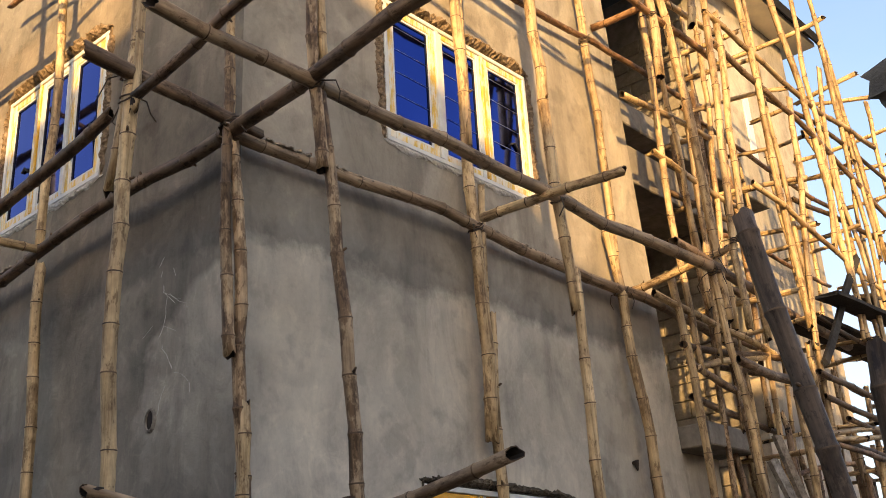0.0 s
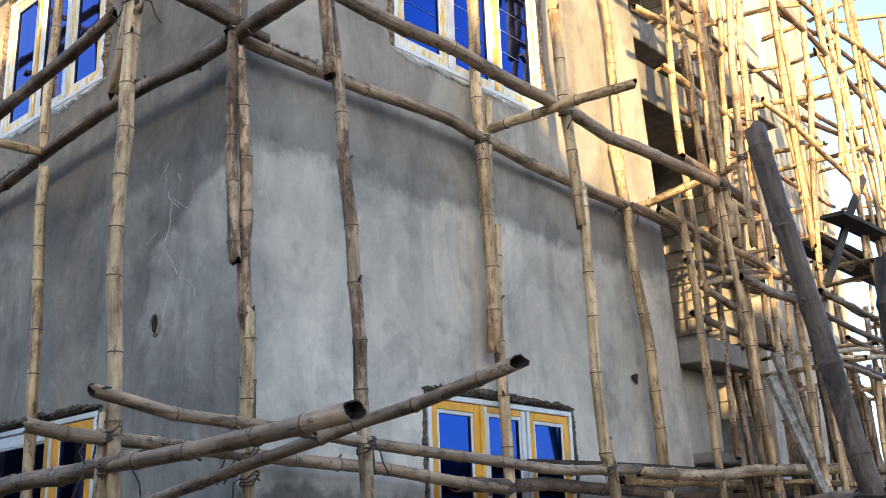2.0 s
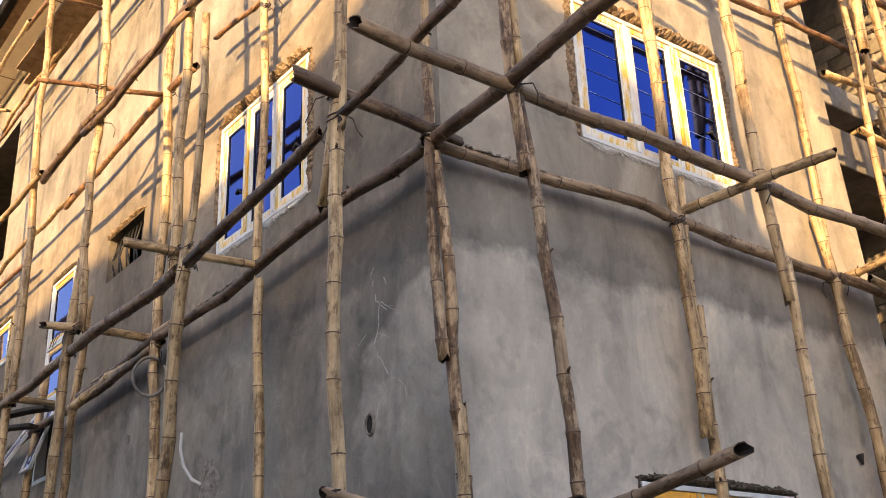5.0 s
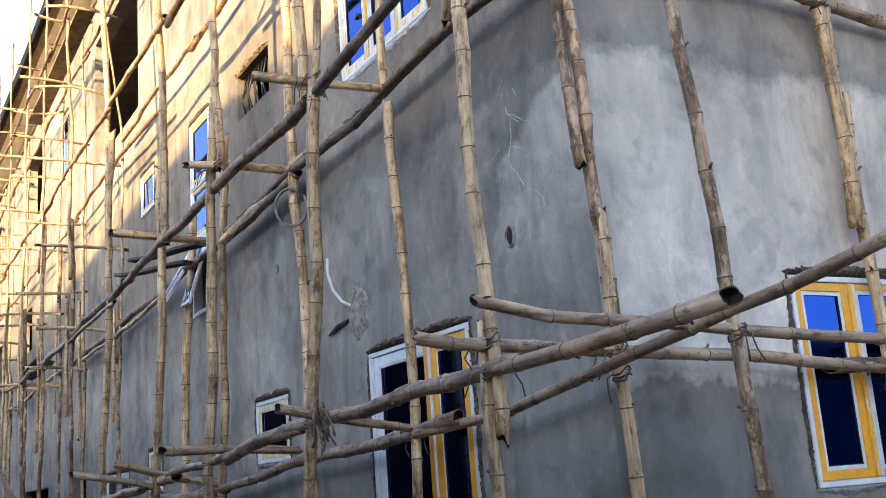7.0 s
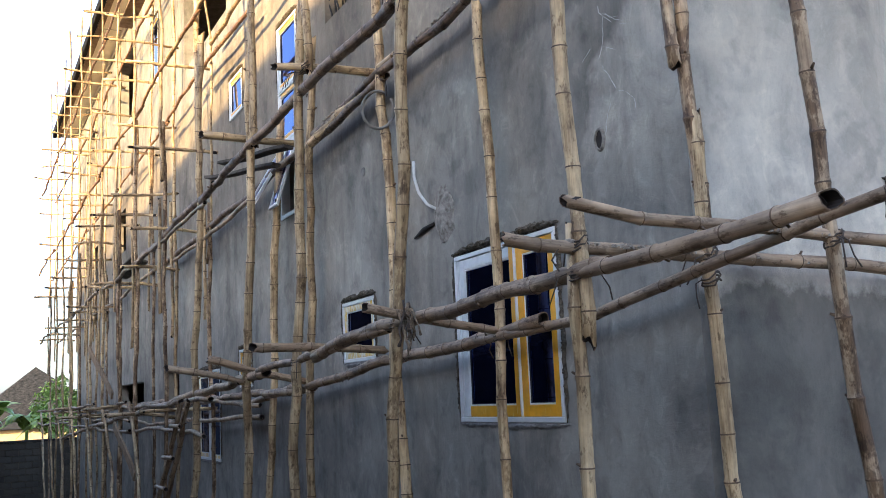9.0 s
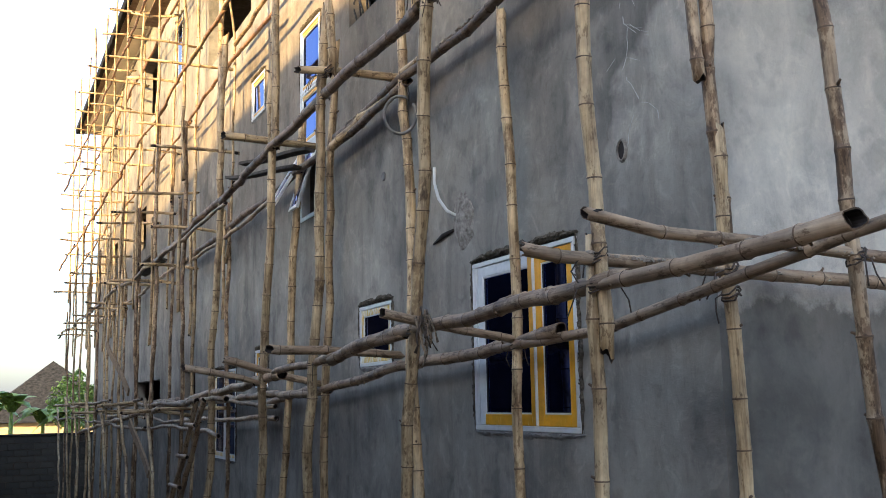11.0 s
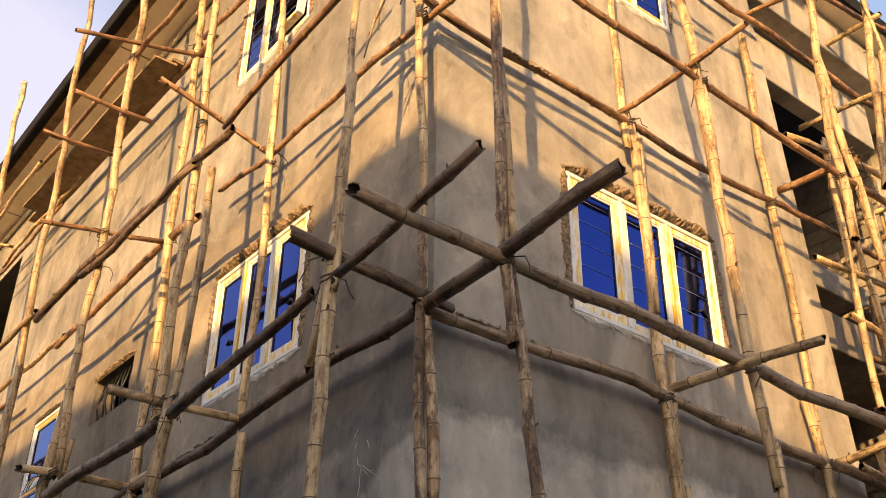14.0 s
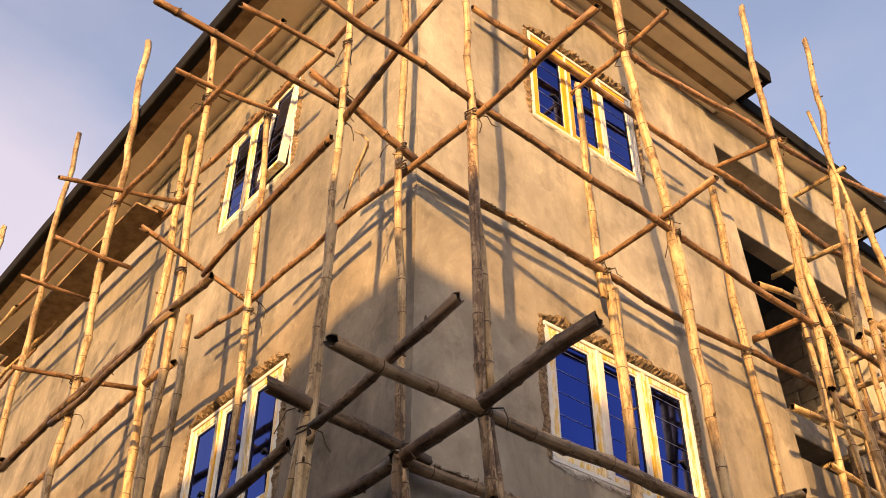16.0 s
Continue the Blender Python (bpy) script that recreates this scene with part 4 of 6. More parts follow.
# coil of conduit hanging on a standard
coil_at = Vector((-8.38, 3.15, 4.02))
coil = thing("conduit_coil", coil_at, "pale conduit coil hooked on a scaffold pole", "conduit")
bm = bmesh.new()
tube(bm, [Vector((math.cos(a) * 0.05, math.cos(a) * 0.13, math.sin(a) * 0.17)) for a in [radians(k) for k in range(60, 400, 14)]], 0.014, 6)
part("loop", bm, CONCRETE, coil)

# ---- unseen neighbours, added to close the place, shade walls and darken panes ----


def sun_frame(s, a, z):
    perp = Vector((0.793, 0.610, 0)).normalized()
    return perp * s + LIGHT_H * a + Vector((0, 0, z))


# roofline shaped so that its shadow meets the shade edge on the walls
bm = bmesh.new()
outline = ((-31.8, GROUND), (-31.8, 10.7), (-11.3, 9.3), (-6.9, 8.9), (-5.7, 8.6), (-4.5, 8.2), (-3.2, 8.35), (-2.2, 8.58), (-1.55, 8.47), (-0.7, 8.5), (0.3, 7.6), (0.6, 7.3), (1.2, 7.35), (1.75, 7.2), (2.0, 7.95), (2.36, 8.0), (2.4, 6.8), (2.68, 6.7), (2.72, 7.9), (3.6, 8.0), (4.6, 7.4), (7, 6.6), (7, GROUND))
fr = [bm.verts.new(sun_frame(s, -10, z)) for s, z in outline]
bk = [bm.verts.new(sun_frame(s, -15, z)) for s, z in outline]
bm.faces.new(fr)
bm.faces.new(bk)
for k in range(len(fr)):
    bm.faces.new((fr[k], fr[(k + 1) % len(fr)], bk[(k + 1) % len(fr)], bk[k]))
tagged(finish(bm, "neighbour_house", BLOCKS), "unseen block house behind the viewer, outline fitted to its shade", "house", kind="structure")
# added blocks: less skylight on the lower south wall, dark reflections in its panes
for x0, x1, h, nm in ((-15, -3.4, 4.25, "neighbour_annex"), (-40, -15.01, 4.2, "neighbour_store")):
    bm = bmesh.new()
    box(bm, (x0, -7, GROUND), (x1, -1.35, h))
    tagged(finish(bm, nm, DARK_WALL), "unseen dark block added to cut skylight and darken the panes", "house", kind="structure")
# added only as something dark for the east panes to reflect
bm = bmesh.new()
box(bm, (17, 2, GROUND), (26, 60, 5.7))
tagged(finish(bm, "neighbour_row", DARK_WALL), "unseen dark block added for the low east panes to reflect", "house", kind="structure")


# ---- scaffolds ----
EAST_SCAFFOLD = thing("bamboo_scaffold", (0, 0, GROUND), "two-row bamboo scaffold lashed along the east wall", "scaffold")
SOUTH_SCAFFOLD = thing("bamboo_scaffold", (0, 0, GROUND), "long two-row bamboo scaffold lashed along the south wall", "scaffold")


def pole(scaffold, name, p0, pm, p1, r, material=None):
    off = Vector((0, 0, GROUND))
    if scaffold is EAST_SCAFFOLD and min(p0[1], p1[1]) > 7.3:        # slimmer culms round the stair bay
        r *= 0.76
    elif p0[2] + p1[2] > 11.0:        # and higher up
        r *= 0.87
    return bamboo(scaffold, name, Vector(p0) - off, Vector(pm) - off, Vector(p1) - off, r, material)


E, S = EAST_SCAFFOLD, SOUTH_SCAFFOLD
pole(E, "standard", (-4.42, 3.26, 3.18), (-4.42, 3.22, 4.13), (-4.42, 3.19, 5.09), 0.033, BAMBOO_OLD)
pole(E, "standard", (-4.42, 3.38, 2.30), (-4.42, 3.32, 3.38), (-4.42, 3.25, 4.45), 0.038, BAMBOO_OLD)
pole(E, "standard", (-4.42, 3.53, -2.20), (-4.42, 3.45, 0.39), (-4.42, 3.34, 2.96), 0.039)
pole(E, "standard", (-4.42, 3.21, 4.57), (-4.42, 3.14, 7.52), (-4.42, 3.09, 10.47), 0.035)
pole(E, "standard", (-3.70, 3.81, -2.20), (-3.70, 3.60, 1.17), (-3.70, 3.29, 4.54), 0.037, BAMBOO_OLD)
pole(E, "standard", (-3.70, 3.29, 4.04), (-3.70, 3.22, 5.50), (-3.70, 3.20, 6.96), 0.033, BAMBOO_OLD)
pole(E, "standard", (-3.70, 3.31, 4.67), (-3.70, 3.18, 7.81), (-3.70, 3.19, 10.94), 0.030)
pole(E, "standard", (-4.42, 5.42, 2.97), (-4.42, 5.39, 4.94), (-4.42, 5.28, 6.91), 0.045)
pole(E, "standard", (-4.42, 5.55, -2.20), (-4.42, 5.52, 0.84), (-4.42, 5.50, 3.87), 0.042)
pole(E, "standard", (-4.42, 5.48, 3.06), (-4.42, 5.47, 3.97), (-4.42, 5.50, 4.88), 0.030)
pole(E, "standard", (-4.42, 5.26, 6.62), (-4.42, 5.20, 7.88), (-4.42, 5.22, 9.12), 0.040)
pole(E, "standard", (-4.42, 5.39, 5.16), (-4.42, 5.41, 5.98), (-4.42, 5.40, 6.79), 0.032)
pole(E, "standard", (-3.70, 5.51, 3.71), (-3.70, 5.37, 5.31), (-3.70, 5.32, 6.92), 0.041)
pole(E, "standard", (-3.70, 5.36, 5.82), (-3.70, 5.10, 8.60), (-3.70, 4.88, 11.37), 0.045)
pole(E, "standard", (-3.70, 5.61, 2.13), (-3.70, 5.56, 3.08), (-3.70, 5.53, 4.02), 0.037)
pole(E, "standard", (-3.70, 6.09, -2.20), (-3.70, 5.86, 0.08), (-3.70, 5.62, 2.35), 0.038)
pole(E, "standard", (-4.42, 7.33, 4.34), (-4.42, 7.20, 6.62), (-4.42, 7.17, 8.91), 0.045)
pole(E, "standard", (-4.42, 7.51, 2.30), (-4.42, 7.39, 3.68), (-4.42, 7.20, 5.07), 0.045)
pole(E, "standard", (-4.12, 7.58, -2.20), (-4.12, 7.30, -0.06), (-4.12, 7.05, 2.08), 0.037)
pole(E, "standard", (-3.70, 8.57, -2.20), (-3.70, 8.12, 1.26), (-3.70, 7.53, 4.72), 0.045)
pole(E, "standard", (-3.70, 7.75, 4.09), (-3.70, 7.54, 6.13), (-3.70, 7.19, 8.16), 0.045)
pole(E, "standard", (-3.70, 7.14, 6.17), (-3.70, 7.26, 8.75), (-3.70, 7.41, 11.34), 0.044)
pole(E, "standard", (-4.12, 8.22, -2.20), (-4.12, 8.00, 1.18), (-4.12, 7.65, 4.57), 0.044)
pole(E, "standard", (-4.12, 7.93, 3.77), (-4.12, 7.79, 5.77), (-4.12, 7.83, 7.76), 0.044)
pole(E, "standard", (-4.12, 8.30, 4.44), (-4.12, 8.10, 5.92), (-4.12, 7.89, 7.39), 0.038)
pole(E, "standard", (-3.41, 7.44, 3.90), (-3.41, 7.55, 6.13), (-3.41, 7.86, 8.37), 0.044)
pole(E, "standard", (-3.41, 7.74, 3.86), (-3.41, 7.71, 5.44), (-3.41, 7.83, 7.01), 0.041)
pole(E, "standard", (-4.12, 8.67, 4.31), (-4.12, 8.83, 6.25), (-4.12, 8.95, 8.19), 0.039)
pole(E, "standard", (-4.12, 8.28, 3.93), (-4.12, 8.39, 5.61), (-4.12, 8.41, 7.29), 0.034)
pole(E, "standard", (-4.12, 9.25, -2.20), (-4.12, 9.26, 1.09), (-4.12, 9.29, 4.37), 0.041)
pole(E, "standard", (-3.41, 8.92, -2.20), (-3.41, 8.42, 1.12), (-3.41, 8.02, 4.44), 0.044)
pole(E, "standard", (-3.41, 8.66, 4.14), (-3.41, 8.49, 6.33), (-3.41, 8.20, 8.52), 0.044)
pole(E, "standard", (-3.41, 8.72, 3.95), (-3.41, 9.00, 5.30), (-3.41, 9.23, 6.65), 0.038)
pole(E, "standard", (-3.41, 10.09, 3.82), (-3.41, 9.72, 6.10), (-3.41, 9.14, 8.38), 0.044)
pole(E, "standard", (-3.41, 9.68, 5.13), (-3.41, 9.85, 6.89), (-3.41, 9.87, 8.65), 0.036)
pole(E, "standard", (-3.41, 10.89, 5.30), (-3.41, 10.70, 6.94), (-3.41, 10.36, 8.58), 0.032)
pole(E, "standard", (-3.41, 9.92, 4.27), (-3.41, 10.02, 5.84), (-3.41, 10.26, 7.42), 0.032)
pole(E, "standard", (-3.41, 11.11, 5.36), (-3.41, 10.90, 6.57), (-3.41, 10.59, 7.78), 0.038)
pole(E, "standard", (-3.41, 10.71, 4.83), (-3.41, 10.63, 6.33), (-3.41, 10.41, 7.82), 0.034)
pole(E, "standard", (-3.41, 10.36, 4.28), (-3.41, 10.18, 5.29), (-3.41, 10.09, 6.30), 0.034)
pole(E, "ledger", (-4.42, 2.29, 4.67), (-4.42, 2.86, 4.63), (-4.42, 3.42, 4.58), 0.045, BAMBOO_GREY)
pole(E, "ledger", (-4.42, 3.19, 4.54), (-4.42, 6.16, 4.50), (-4.42, 9.14, 4.36), 0.045, BAMBOO_TAN)
pole(E, "ledger", (-4.12, 7.33, 4.38), (-4.12, 8.68, 4.25), (-4.12, 10.03, 4.17), 0.044)
pole(E, "ledger", (-3.70, 2.22, 4.57), (-3.70, 4.87, 4.52), (-3.70, 7.51, 4.50), 0.045, BAMBOO_TAN)
pole(E, "ledger", (-3.70, 6.96, 4.61), (-3.70, 8.60, 4.45), (-3.70, 10.23, 4.34), 0.045, BAMBOO_GREY)
pole(E, "ledger", (-4.42, 1.14, 7.08), (-4.42, 1.86, 7.07), (-4.42, 2.61, 7.07), 0.030, BAMBOO_BROWN)
pole(E, "ledger", (-4.42, 2.34, 7.26), (-4.42, 2.82, 7.11), (-4.42, 3.30, 6.96), 0.037, BAMBOO_BROWN)
pole(E, "ledger", (-4.42, 3.30, 6.96), (-4.42, 6.44, 6.89), (-4.42, 9.56, 7.07), 0.036, BAMBOO_BROWN)
pole(E, "ledger", (-3.70, 1.95, 7.06), (-3.70, 5.11, 6.89), (-3.70, 8.28, 6.79), 0.035, BAMBOO_BROWN)
pole(E, "ledger", (-4.42, 3.90, 9.23), (-4.42, 7.22, 9.25), (-4.42, 10.55, 9.26), 0.039, BAMBOO_BROWN)
pole(E, "ledger", (-3.70, 4.14, 8.80), (-3.70, 6.84, 9.08), (-3.70, 9.55, 9.60), 0.034, BAMBOO_BROWN)
pole(E, "ledger", (-4.42, 2.17, 2.25), (-4.42, 3.85, 2.15), (-4.42, 5.53, 2.07), 0.037, BAMBOO_TAN)
pole(E, "ledger", (-3.70, 2.07, 2.29), (-3.70, 4.02, 2.14), (-3.70, 5.96, 2.16), 0.031, BAMBOO_TAN)
pole(E, "ledger", (-4.42, 4.99, 2.09), (-4.42, 7.80, 2.09), (-4.42, 10.61, 2.11), 0.045, BAMBOO_GREY)
pole(E, "ledger", (-4.42, 6.85, 2.16), (-4.42, 8.64, 2.21), (-4.42, 10.43, 2.28), 0.045)
pole(E, "ledger", (-3.70, 5.96, 2.15), (-3.70, 7.76, 2.20), (-3.70, 9.56, 2.35), 0.044)
pole(E, "transom", (-4.20, 5.25, 4.49), (-3.63, 5.25, 4.47), (-3.05, 5.25, 4.43), 0.035)
pole(E, "transom", (-4.52, 7.57, 4.54), (-4.00, 7.57, 4.58), (-3.48, 7.57, 4.66), 0.045)
pole(E, "transom", (-4.46, 5.21, 6.99), (-3.81, 5.21, 6.98), (-3.16, 5.21, 7.03), 0.031, BAMBOO_BROWN)
pole(E, "transom", (-4.52, 7.51, 7.23), (-4.10, 7.51, 7.20), (-3.67, 7.51, 7.15), 0.045, BAMBOO_BROWN)
pole(E, "transom", (-4.50, 5.21, 9.05), (-3.90, 5.21, 9.07), (-3.29, 5.21, 9.14), 0.030, BAMBOO_BROWN)
pole(E, "transom", (-4.52, 7.46, 10.68), (-4.35, 7.46, 10.66), (-4.18, 7.46, 10.67), 0.040, BAMBOO_BROWN)
pole(E, "transom", (-4.52, 7.46, 9.43), (-4.08, 7.46, 9.33), (-3.65, 7.46, 9.22), 0.037, BAMBOO_BROWN)
pole(E, "transom", (-5.38, 9.20, 10.04), (-4.62, 9.20, 10.05), (-3.86, 9.20, 10.00), 0.041)
pole(E, "transom", (-5.12, 9.20, 9.14), (-4.55, 9.20, 9.09), (-3.97, 9.20, 9.03), 0.044)
pole(E, "transom", (-5.00, 9.30, 4.78), (-4.36, 9.30, 4.75), (-3.72, 9.30, 4.72), 0.044)
pole(E, "transom", (-5.33, 9.30, 6.67), (-4.87, 9.30, 6.68), (-4.41, 9.30, 6.64), 0.044)
pole(E, "transom", (-4.94, 9.30, 5.93), (-4.43, 9.30, 5.91), (-3.91, 9.30, 5.87), 0.040)
pole(E, "transom", (-4.82, 9.20, 7.66), (-4.30, 9.20, 7.62), (-3.78, 9.20, 7.59), 0.042)
pole(E, "transom", (-4.52, 9.20, 7.31), (-4.09, 9.20, 7.28), (-3.66, 9.20, 7.22), 0.039)
pole(E, "transom", (-4.98, 11.20, 8.57), (-4.26, 11.20, 8.55), (-3.54, 11.20, 8.59), 0.043)
pole(E, "transom", (-4.88, 11.20, 6.16), (-4.49, 11.20, 6.10), (-4.10, 11.20, 6.07), 0.042)
pole(E, "transom", (-4.64, 11.20, 7.60), (-4.40, 11.20, 7.60), (-4.15, 11.20, 7.61), 0.038)
pole(E, "transom", (-4.15, 11.40, 7.72), (-3.76, 11.40, 7.77), (-3.37, 11.40, 7.81), 0.038)
pole(E, "transom", (-4.56, 13.20, 8.58), (-4.04, 13.20, 8.44), (-3.52, 13.20, 8.29), 0.040)
pole(E, "transom", (-4.97, 13.20, 7.84), (-4.30, 13.20, 7.82), (-3.62, 13.20, 7.85), 0.039)
pole(E, "transom", (-5.10, 13.20, 7.58), (-4.42, 13.20, 7.47), (-3.74, 13.20, 7.35), 0.039)
pole(E, "transom", (-4.50, 13.20, 6.95), (-4.17, 13.20, 6.93), (-3.84, 13.20, 6.94), 0.038)
pole(E, "ledger", (-3.41, 7.60, 6.90), (-3.41, 9.58, 6.81), (-3.41, 11.56, 6.88), 0.037)
pole(E, "ledger", (-3.41, 7.61, 6.62), (-3.41, 9.56, 6.39), (-3.41, 11.51, 5.99), 0.037, BAMBOO_GREY)
pole(E, "ledger", (-3.41, 8.00, 5.33), (-3.41, 9.42, 5.16), (-3.41, 10.83, 4.92), 0.034)
pole(E, "ledger", (-4.12, 7.12, 7.47), (-4.12, 8.26, 7.69), (-4.12, 9.39, 7.80), 0.039)
pole(E, "ledger", (-4.12, 7.23, 6.22), (-4.12, 8.01, 6.28), (-4.12, 8.79, 6.32), 0.036)
pole(E, "ledger", (-4.12, 7.65, 5.80), (-4.12, 8.40, 5.71), (-4.12, 9.16, 5.68), 0.039)
pole(E, "ledger", (-4.12, 7.67, 3.99), (-4.12, 8.62, 4.07), (-4.12, 9.56, 4.19), 0.044, BAMBOO_GREY)
pole(E, "ledger", (-4.12, 7.73, 3.85), (-4.12, 8.11, 3.76), (-4.12, 8.49, 3.71), 0.044, BAMBOO_GREY)
pole(E, "ledger", (-3.41, 7.18, 3.61), (-3.41, 7.73, 3.58), (-3.41, 8.28, 3.59), 0.039, BAMBOO_GREY)
pole(E, "ledger", (-4.12, 7.81, 3.80), (-4.12, 8.69, 4.02), (-4.12, 9.57, 4.22), 0.044)
pole(E, "ledger", (-3.41, 8.68, 3.76), (-3.41, 9.31, 3.73), (-3.41, 9.94, 3.70), 0.037, BAMBOO_GREY)
pole(E, "ledger", (-3.41, 8.71, 3.54), (-3.41, 9.37, 3.50), (-3.41, 10.04, 3.48), 0.037, BAMBOO_GREY)
pole(E, "ledger", (-3.41, 8.58, 3.21), (-3.41, 9.29, 3.32), (-3.41, 10.01, 3.42), 0.032)
pole(E, "ledger", (-3.41, 8.68, 3.18), (-3.41, 9.33, 3.25), (-3.41, 9.97, 3.33), 0.032)
pole(E, "ledger", (-3.41, 8.78, 3.14), (-3.41, 9.28, 3.12), (-3.41, 9.79, 3.11), 0.034, BAMBOO_GREY)
pole(E, "ledger", (-3.41, 9.14, 3.41), (-3.41, 9.56, 3.38), (-3.41, 9.99, 3.36), 0.035, BAMBOO_GREY)
pole(S, "standard", (-4.41, 2.58, 1.75), (-4.44, 2.58, 3.27), (-4.45, 2.58, 4.77), 0.039)
pole(S, "standard", (-4.59, 2.58, 4.00), (-4.42, 2.58, 4.97), (-4.34, 2.58, 5.92), 0.032)
pole(S, "standard", (-4.57, 2.58, -2.20), (-4.50, 2.58, 0.07), (-4.43, 2.58, 2.33), 0.038)
pole(S, "standard", (-4.39, 2.58, 4.40), (-4.37, 2.58, 7.83), (-4.48, 2.58, 11.27), 0.030)
pole(S, "standard", (-6.51, 3.22, -2.20), (-6.46, 3.22, 1.07), (-6.56, 3.22, 4.32), 0.036)
pole(S, "standard", (-6.60, 3.22, 4.48), (-6.61, 3.22, 6.91), (-6.80, 3.22, 9.35), 0.038)
pole(S, "standard", (-7.42, 2.58, -2.20), (-6.90, 2.58, 1.09), (-6.37, 2.58, 4.38), 0.043)
pole(S, "standard", (-6.62, 2.58, 4.28), (-6.68, 2.58, 7.26), (-7.00, 2.58, 10.24), 0.041)
pole(S, "standard", (-6.50, 2.60, 4.10), (-6.36, 2.60, 5.14), (-6.33, 2.60, 6.30), 0.030)
pole(S, "standard", (-8.11, 3.22, -2.20), (-8.42, 3.22, 4.13), (-8.76, 3.22, 10.47), 0.045)
pole(S, "standard", (-9.68, 2.58, -2.20), (-9.16, 2.58, 1.42), (-8.69, 2.58, 5.06), 0.046)
pole(S, "standard", (-8.59, 2.58, 4.38), (-8.72, 2.58, 8.22), (-9.18, 2.58, 12.07), 0.046)
pole(S, "standard", (-11.12, 3.22, -2.20), (-10.76, 3.22, 1.59), (-10.38, 3.22, 5.36), 0.045)
pole(S, "standard", (-11.46, 2.58, -2.20), (-10.85, 2.58, 1.60), (-10.46, 2.58, 5.40), 0.046)
pole(S, "standard", (-10.35, 2.58, 4.13), (-10.69, 2.58, 8.03), (-11.21, 2.58, 11.94), 0.045)
pole(S, "standard", (-12.68, 3.22, -2.20), (-12.23, 3.22, 1.35), (-11.64, 3.22, 4.90), 0.045)
pole(S, "standard", (-14.13, 2.58, -2.20), (-13.37, 2.58, 2.00), (-12.87, 2.58, 6.19), 0.046)
pole(S, "standard", (-13.04, 2.58, 4.83), (-13.39, 2.58, 8.45), (-13.99, 2.58, 12.05), 0.045)
pole(S, "ledger", (-10.37, 3.22, 4.32), (-6.57, 3.22, 4.44), (-2.79, 3.22, 4.64), 0.044, BAMBOO_GREY)
pole(S, "ledger", (-10.58, 3.22, 4.21), (-9.29, 3.22, 4.33), (-8.00, 3.22, 4.42), 0.045)
pole(S, "ledger", (-19.37, 3.22, 4.08), (-13.86, 3.22, 4.16), (-8.35, 3.22, 4.31), 0.045, BAMBOO_GREY)
pole(S, "ledger", (-4.38, 2.58, 4.50), (-3.74, 2.58, 4.58), (-3.12, 2.58, 4.68), 0.033, BAMBOO_GREY)
pole(S, "ledger", (-6.34, 2.58, 4.26), (-5.49, 2.58, 4.37), (-4.62, 2.58, 4.49), 0.039, BAMBOO_GREY)
pole(S, "ledger", (-13.01, 2.58, 4.06), (-9.78, 2.58, 4.21), (-6.54, 2.58, 4.27), 0.046, BAMBOO_GREY)
pole(S, "ledger", (-18.26, 2.58, 3.94), (-15.25, 2.58, 4.02), (-12.25, 2.58, 4.12), 0.046, BAMBOO_GREY)
pole(S, "ledger", (-7.53, 3.22, 6.95), (-5.03, 3.22, 6.84), (-2.52, 3.22, 6.84), 0.031, BAMBOO_BROWN)
pole(S, "ledger", (-11.47, 3.22, 6.81), (-9.71, 3.22, 6.91), (-7.94, 3.22, 6.90), 0.042, BAMBOO_BROWN)
pole(S, "ledger", (-4.31, 2.58, 6.87), (-3.80, 2.58, 7.05), (-3.29, 2.58, 7.17), 0.031, BAMBOO_BROWN)
pole(S, "ledger", (-6.17, 2.58, 6.57), (-5.32, 2.58, 6.72), (-4.48, 2.58, 6.81), 0.034, BAMBOO_BROWN)
pole(S, "ledger", (-10.29, 2.58, 6.51), (-8.16, 2.58, 6.52), (-6.03, 2.58, 6.49), 0.046, BAMBOO_GREY)
pole(S, "ledger", (-8.53, 3.22, 9.50), (-6.76, 3.22, 9.40), (-4.99, 3.22, 9.33), 0.034, BAMBOO_BROWN)
pole(S, "ledger", (-11.78, 2.58, 9.17), (-8.62, 2.58, 9.05), (-5.48, 2.58, 9.00), 0.036, BAMBOO_BROWN)
pole(S, "ledger", (-12.07, 3.22, 9.52), (-10.16, 3.22, 9.46), (-8.24, 3.22, 9.34), 0.041, BAMBOO_BROWN)
pole(S, "ledger", (-6.80, 3.22, 1.89), (-4.66, 3.22, 2.03), (-2.54, 3.22, 2.36), 0.033, BAMBOO_TAN)
pole(S, "ledger", (-5.48, 2.58, 2.07), (-4.13, 2.58, 2.09), (-2.79, 2.58, 2.14), 0.037, BAMBOO_TAN)
pole(S, "ledger", (-8.57, 2.58, 1.90), (-6.35, 2.58, 2.04), (-4.15, 2.58, 2.07), 0.046, BAMBOO_TAN)
pole(S, "ledger", (-13.55, 3.22, 1.52), (-9.69, 3.22, 1.76), (-5.84, 3.22, 1.96), 0.045, BAMBOO_TAN)
pole(S, "ledger", (-21.67, 3.22, 1.62), (-16.19, 3.22, 1.62), (-10.70, 3.22, 1.66), 0.045, BAMBOO_TAN)
pole(S, "ledger", (-10.36, 2.58, 1.83), (-8.63, 2.58, 1.92), (-6.92, 2.58, 2.00), 0.039, BAMBOO_TAN)
pole(S, "ledger", (-31.12, 2.58, 0.83), (-20.64, 2.58, 1.34), (-10.16, 2.58, 1.81), 0.046, BAMBOO_TAN)
